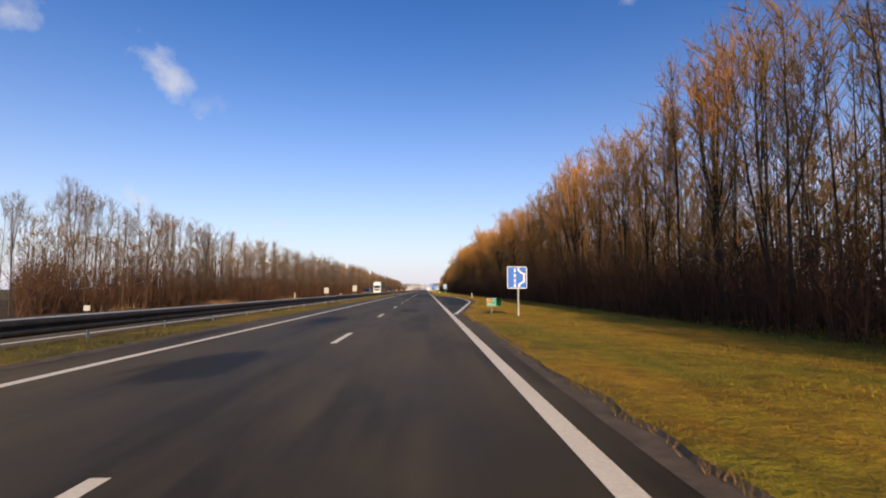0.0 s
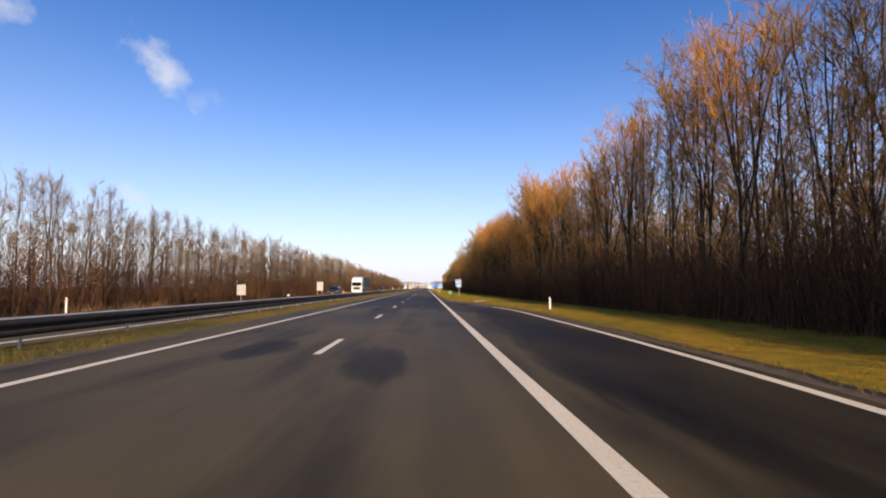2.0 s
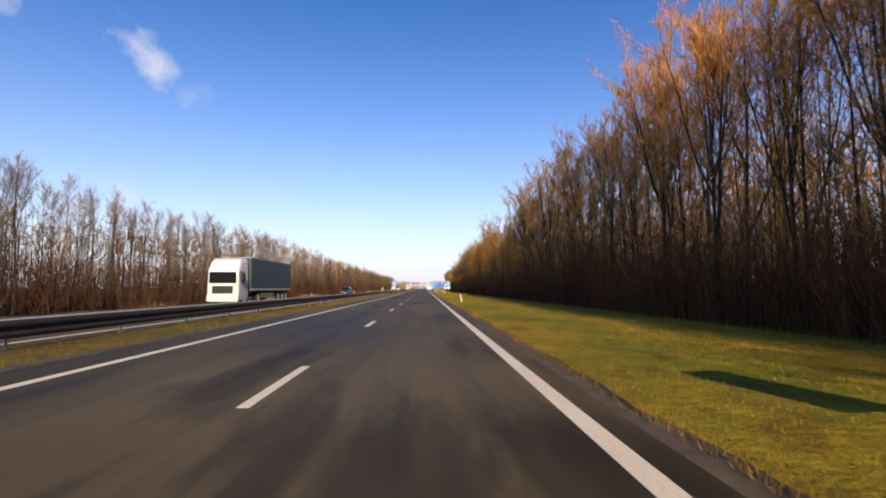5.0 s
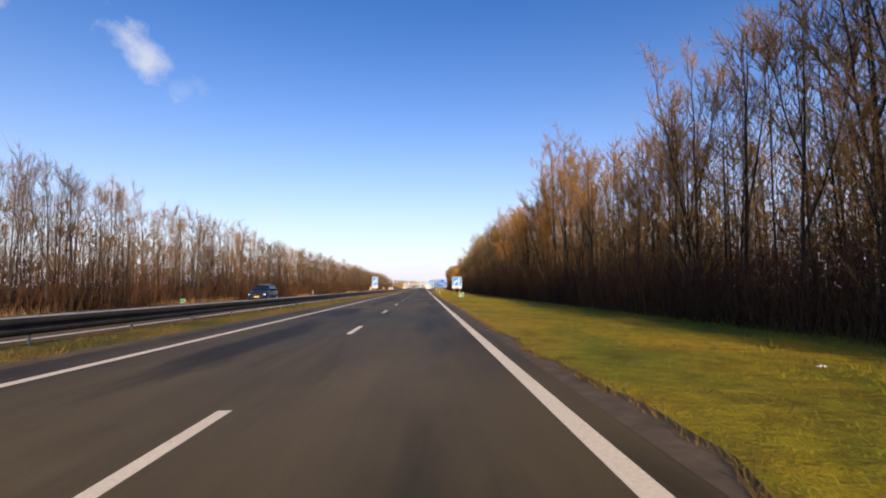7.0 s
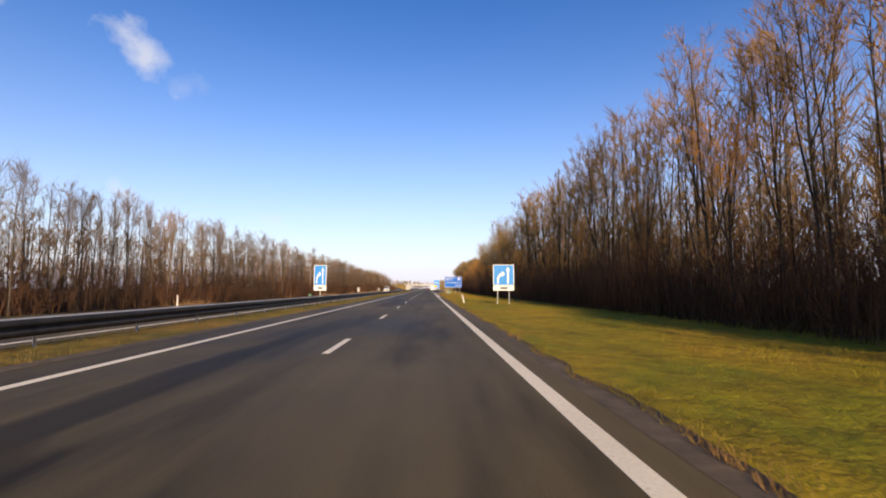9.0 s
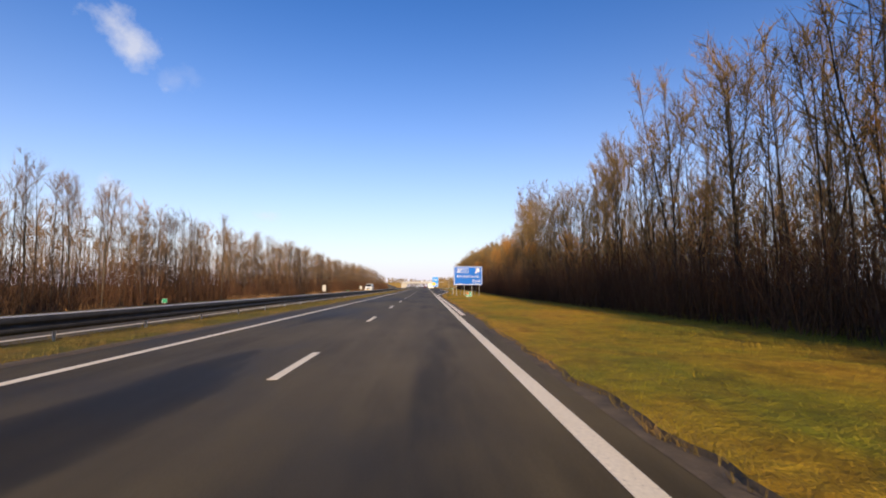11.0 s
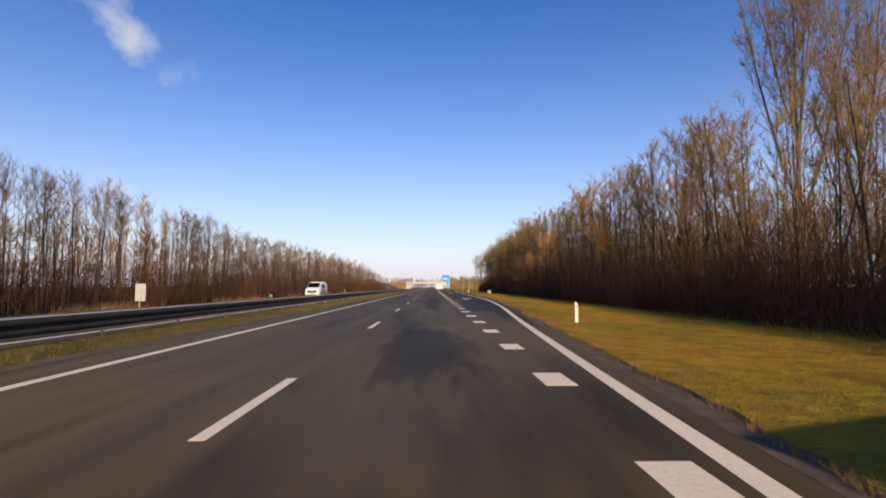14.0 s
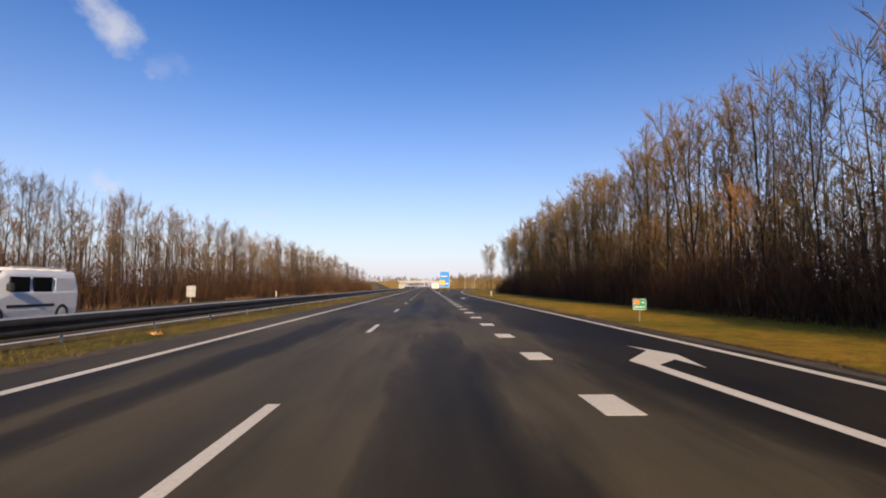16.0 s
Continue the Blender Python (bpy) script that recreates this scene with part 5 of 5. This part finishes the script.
# ------------------------------------------------------------------ clouds
def cloud_material(seed, strength):
    m, N, K, s = material("glowing_cloud_vapour")
    N.remove(s)
    tc = N.new("ShaderNodeTexCoord").outputs["Generated"]
    mp = N.new("ShaderNodeMapping")
    mp.inputs["Location"].default_value = (-1, -1, 0)
    mp.inputs["Scale"].default_value = (2, 2, 0)
    K.new(tc, mp.inputs["Vector"])
    ln = N.new("ShaderNodeVectorMath")
    ln.operation = "LENGTH"
    K.new(mp.outputs[0], ln.inputs[0])
    off = N.new("ShaderNodeMapping")
    off.inputs["Location"].default_value = (seed * 310, seed * 170, 0)
    K.new(N.new("ShaderNodeTexCoord").outputs["Object"], off.inputs["Vector"])
    n = noise_node(N, K, off.outputs[0], 0.0085, 7, 0.6)
    a = N.new("ShaderNodeMath")
    a.operation = "MULTIPLY_ADD"
    K.new(n, a.inputs[0])
    a.inputs[1].default_value = 1.9
    b = N.new("ShaderNodeMath")
    b.operation = "SUBTRACT"
    K.new(a.outputs[0], b.inputs[0])
    K.new(ln.outputs["Value"], b.inputs[1])
    a.inputs[2].default_value = -0.35
    alpha = ramp(N, K, b.outputs[0], [(0.0, (0, 0, 0)), (0.75, (strength,) * 3)])
    # the sunlit white of the vapour is an even glow, not received light
    em, tr, mx = N.new("ShaderNodeEmission"), N.new("ShaderNodeBsdfTransparent"), N.new("ShaderNodeMixShader")
    em.inputs["Color"].default_value, em.inputs["Strength"].default_value = (0.86, 0.84, 0.86, 1), 0.85
    K.new(alpha, mx.inputs[0])
    K.new(tr.outputs[0], mx.inputs[1])
    K.new(em.outputs[0], mx.inputs[2])
    K.new(mx.outputs[0], N["Material Output"].inputs[0])
    return m


def cloud(at, w, d, turn, seed, strength):
    """A thin shred of vapour high up and far off."""
    bm = bmesh.new()
    bmesh.ops.create_grid(bm, x_segments=10, y_segments=10, size=0.5)
    for v in bm.verts:
        v.co = Vector((v.co.x * w, v.co.y * d, 0.12 * w * (0.25 - v.co.x ** 2 - v.co.y ** 2)))
    ob = link("cloud", bm, cloud_material(seed, strength))
    ob.matrix_world = look(at, (0, 200, 0), turn)
    ob.visible_shadow = False
    return tagged(ob, "small thin white cloud drifting in the sky", "cloud", "clouds", "structure")


cloud((-1065, 2050, 893), 560, 270, 40, 4.6, 0.66)
cloud((-1990, 2400, 1340), 420, 330, -40, 7.7, 0.45)
cloud((-2260, 4000, 715), 420, 240, 30, 12.4, 0.5)
cloud((1022, 2400, 1460), 180, 130, 0, 17.0, 0.3)
cloud((-1268, 4300, 560), 380, 160, 10, 21.0, 0.3)
cloud((-1050, 2400, 880), 300, 190, -30, 25.0, 0.18)


# ------------------------------------------------------------------ litter on the verge
def scrap(x, y, z, size, label, mat, turn):
    """A crumpled piece of litter lying in the grass."""
    bm = bmesh.new()
    bmesh.ops.create_grid(bm, x_segments=5, y_segments=5, size=size)
    g = random.Random(int(y))
    for v in bm.verts:
        v.co.z += g.uniform(0, size * 0.7)
        v.co.x *= g.uniform(0.8, 1.1)
    bmesh.ops.solidify(bm, geom=list(bm.faces), thickness=0.006)
    ob = link("litter", bm, mat)
    ob.matrix_world = pose(x, y, z, 0, 0, turn)
    return tagged(ob, label, "litter", "litter")


fallen = thing("fallen_post", (6.5, 95.1, 0.115), "dirty weathered verge post knocked flat in the grass", "marker post")
fallen.matrix_world = pose(6.5, 95.1, 0.115, 0, 87, 6)
part("stem", extrude_outline([(-0.055, 0.0), (0.055, 0.0), (0.055, 1.0), (-0.02, 1.1), (-0.055, 1.1)], -0.03, 0.03), M_BRACE, fallen)
part("reflector", box(-0.02, 0.02, -0.036, -0.0305, 0.86, 0.95), M_BLACK, fallen, "dull dark reflector")
scrap(6.45, 92.8, 0.05, 0.055, "crumpled white plastic lying at the grass edge", M_PLASTIC, 20)
scrap(8.65, 185.4, 0.04, 0.06, "crumpled white paper lying in the verge grass", M_PLASTIC, 30)
scrap(8.2, 31.5, 0.04, 0.045, "crumpled pale wrapper lying in the grass", M_GREY, 10)
scrap(-5.4, 418.6, 0.07, 0.15, "crumpled tan cardboard lying on the median grass", M_TAN, 50)
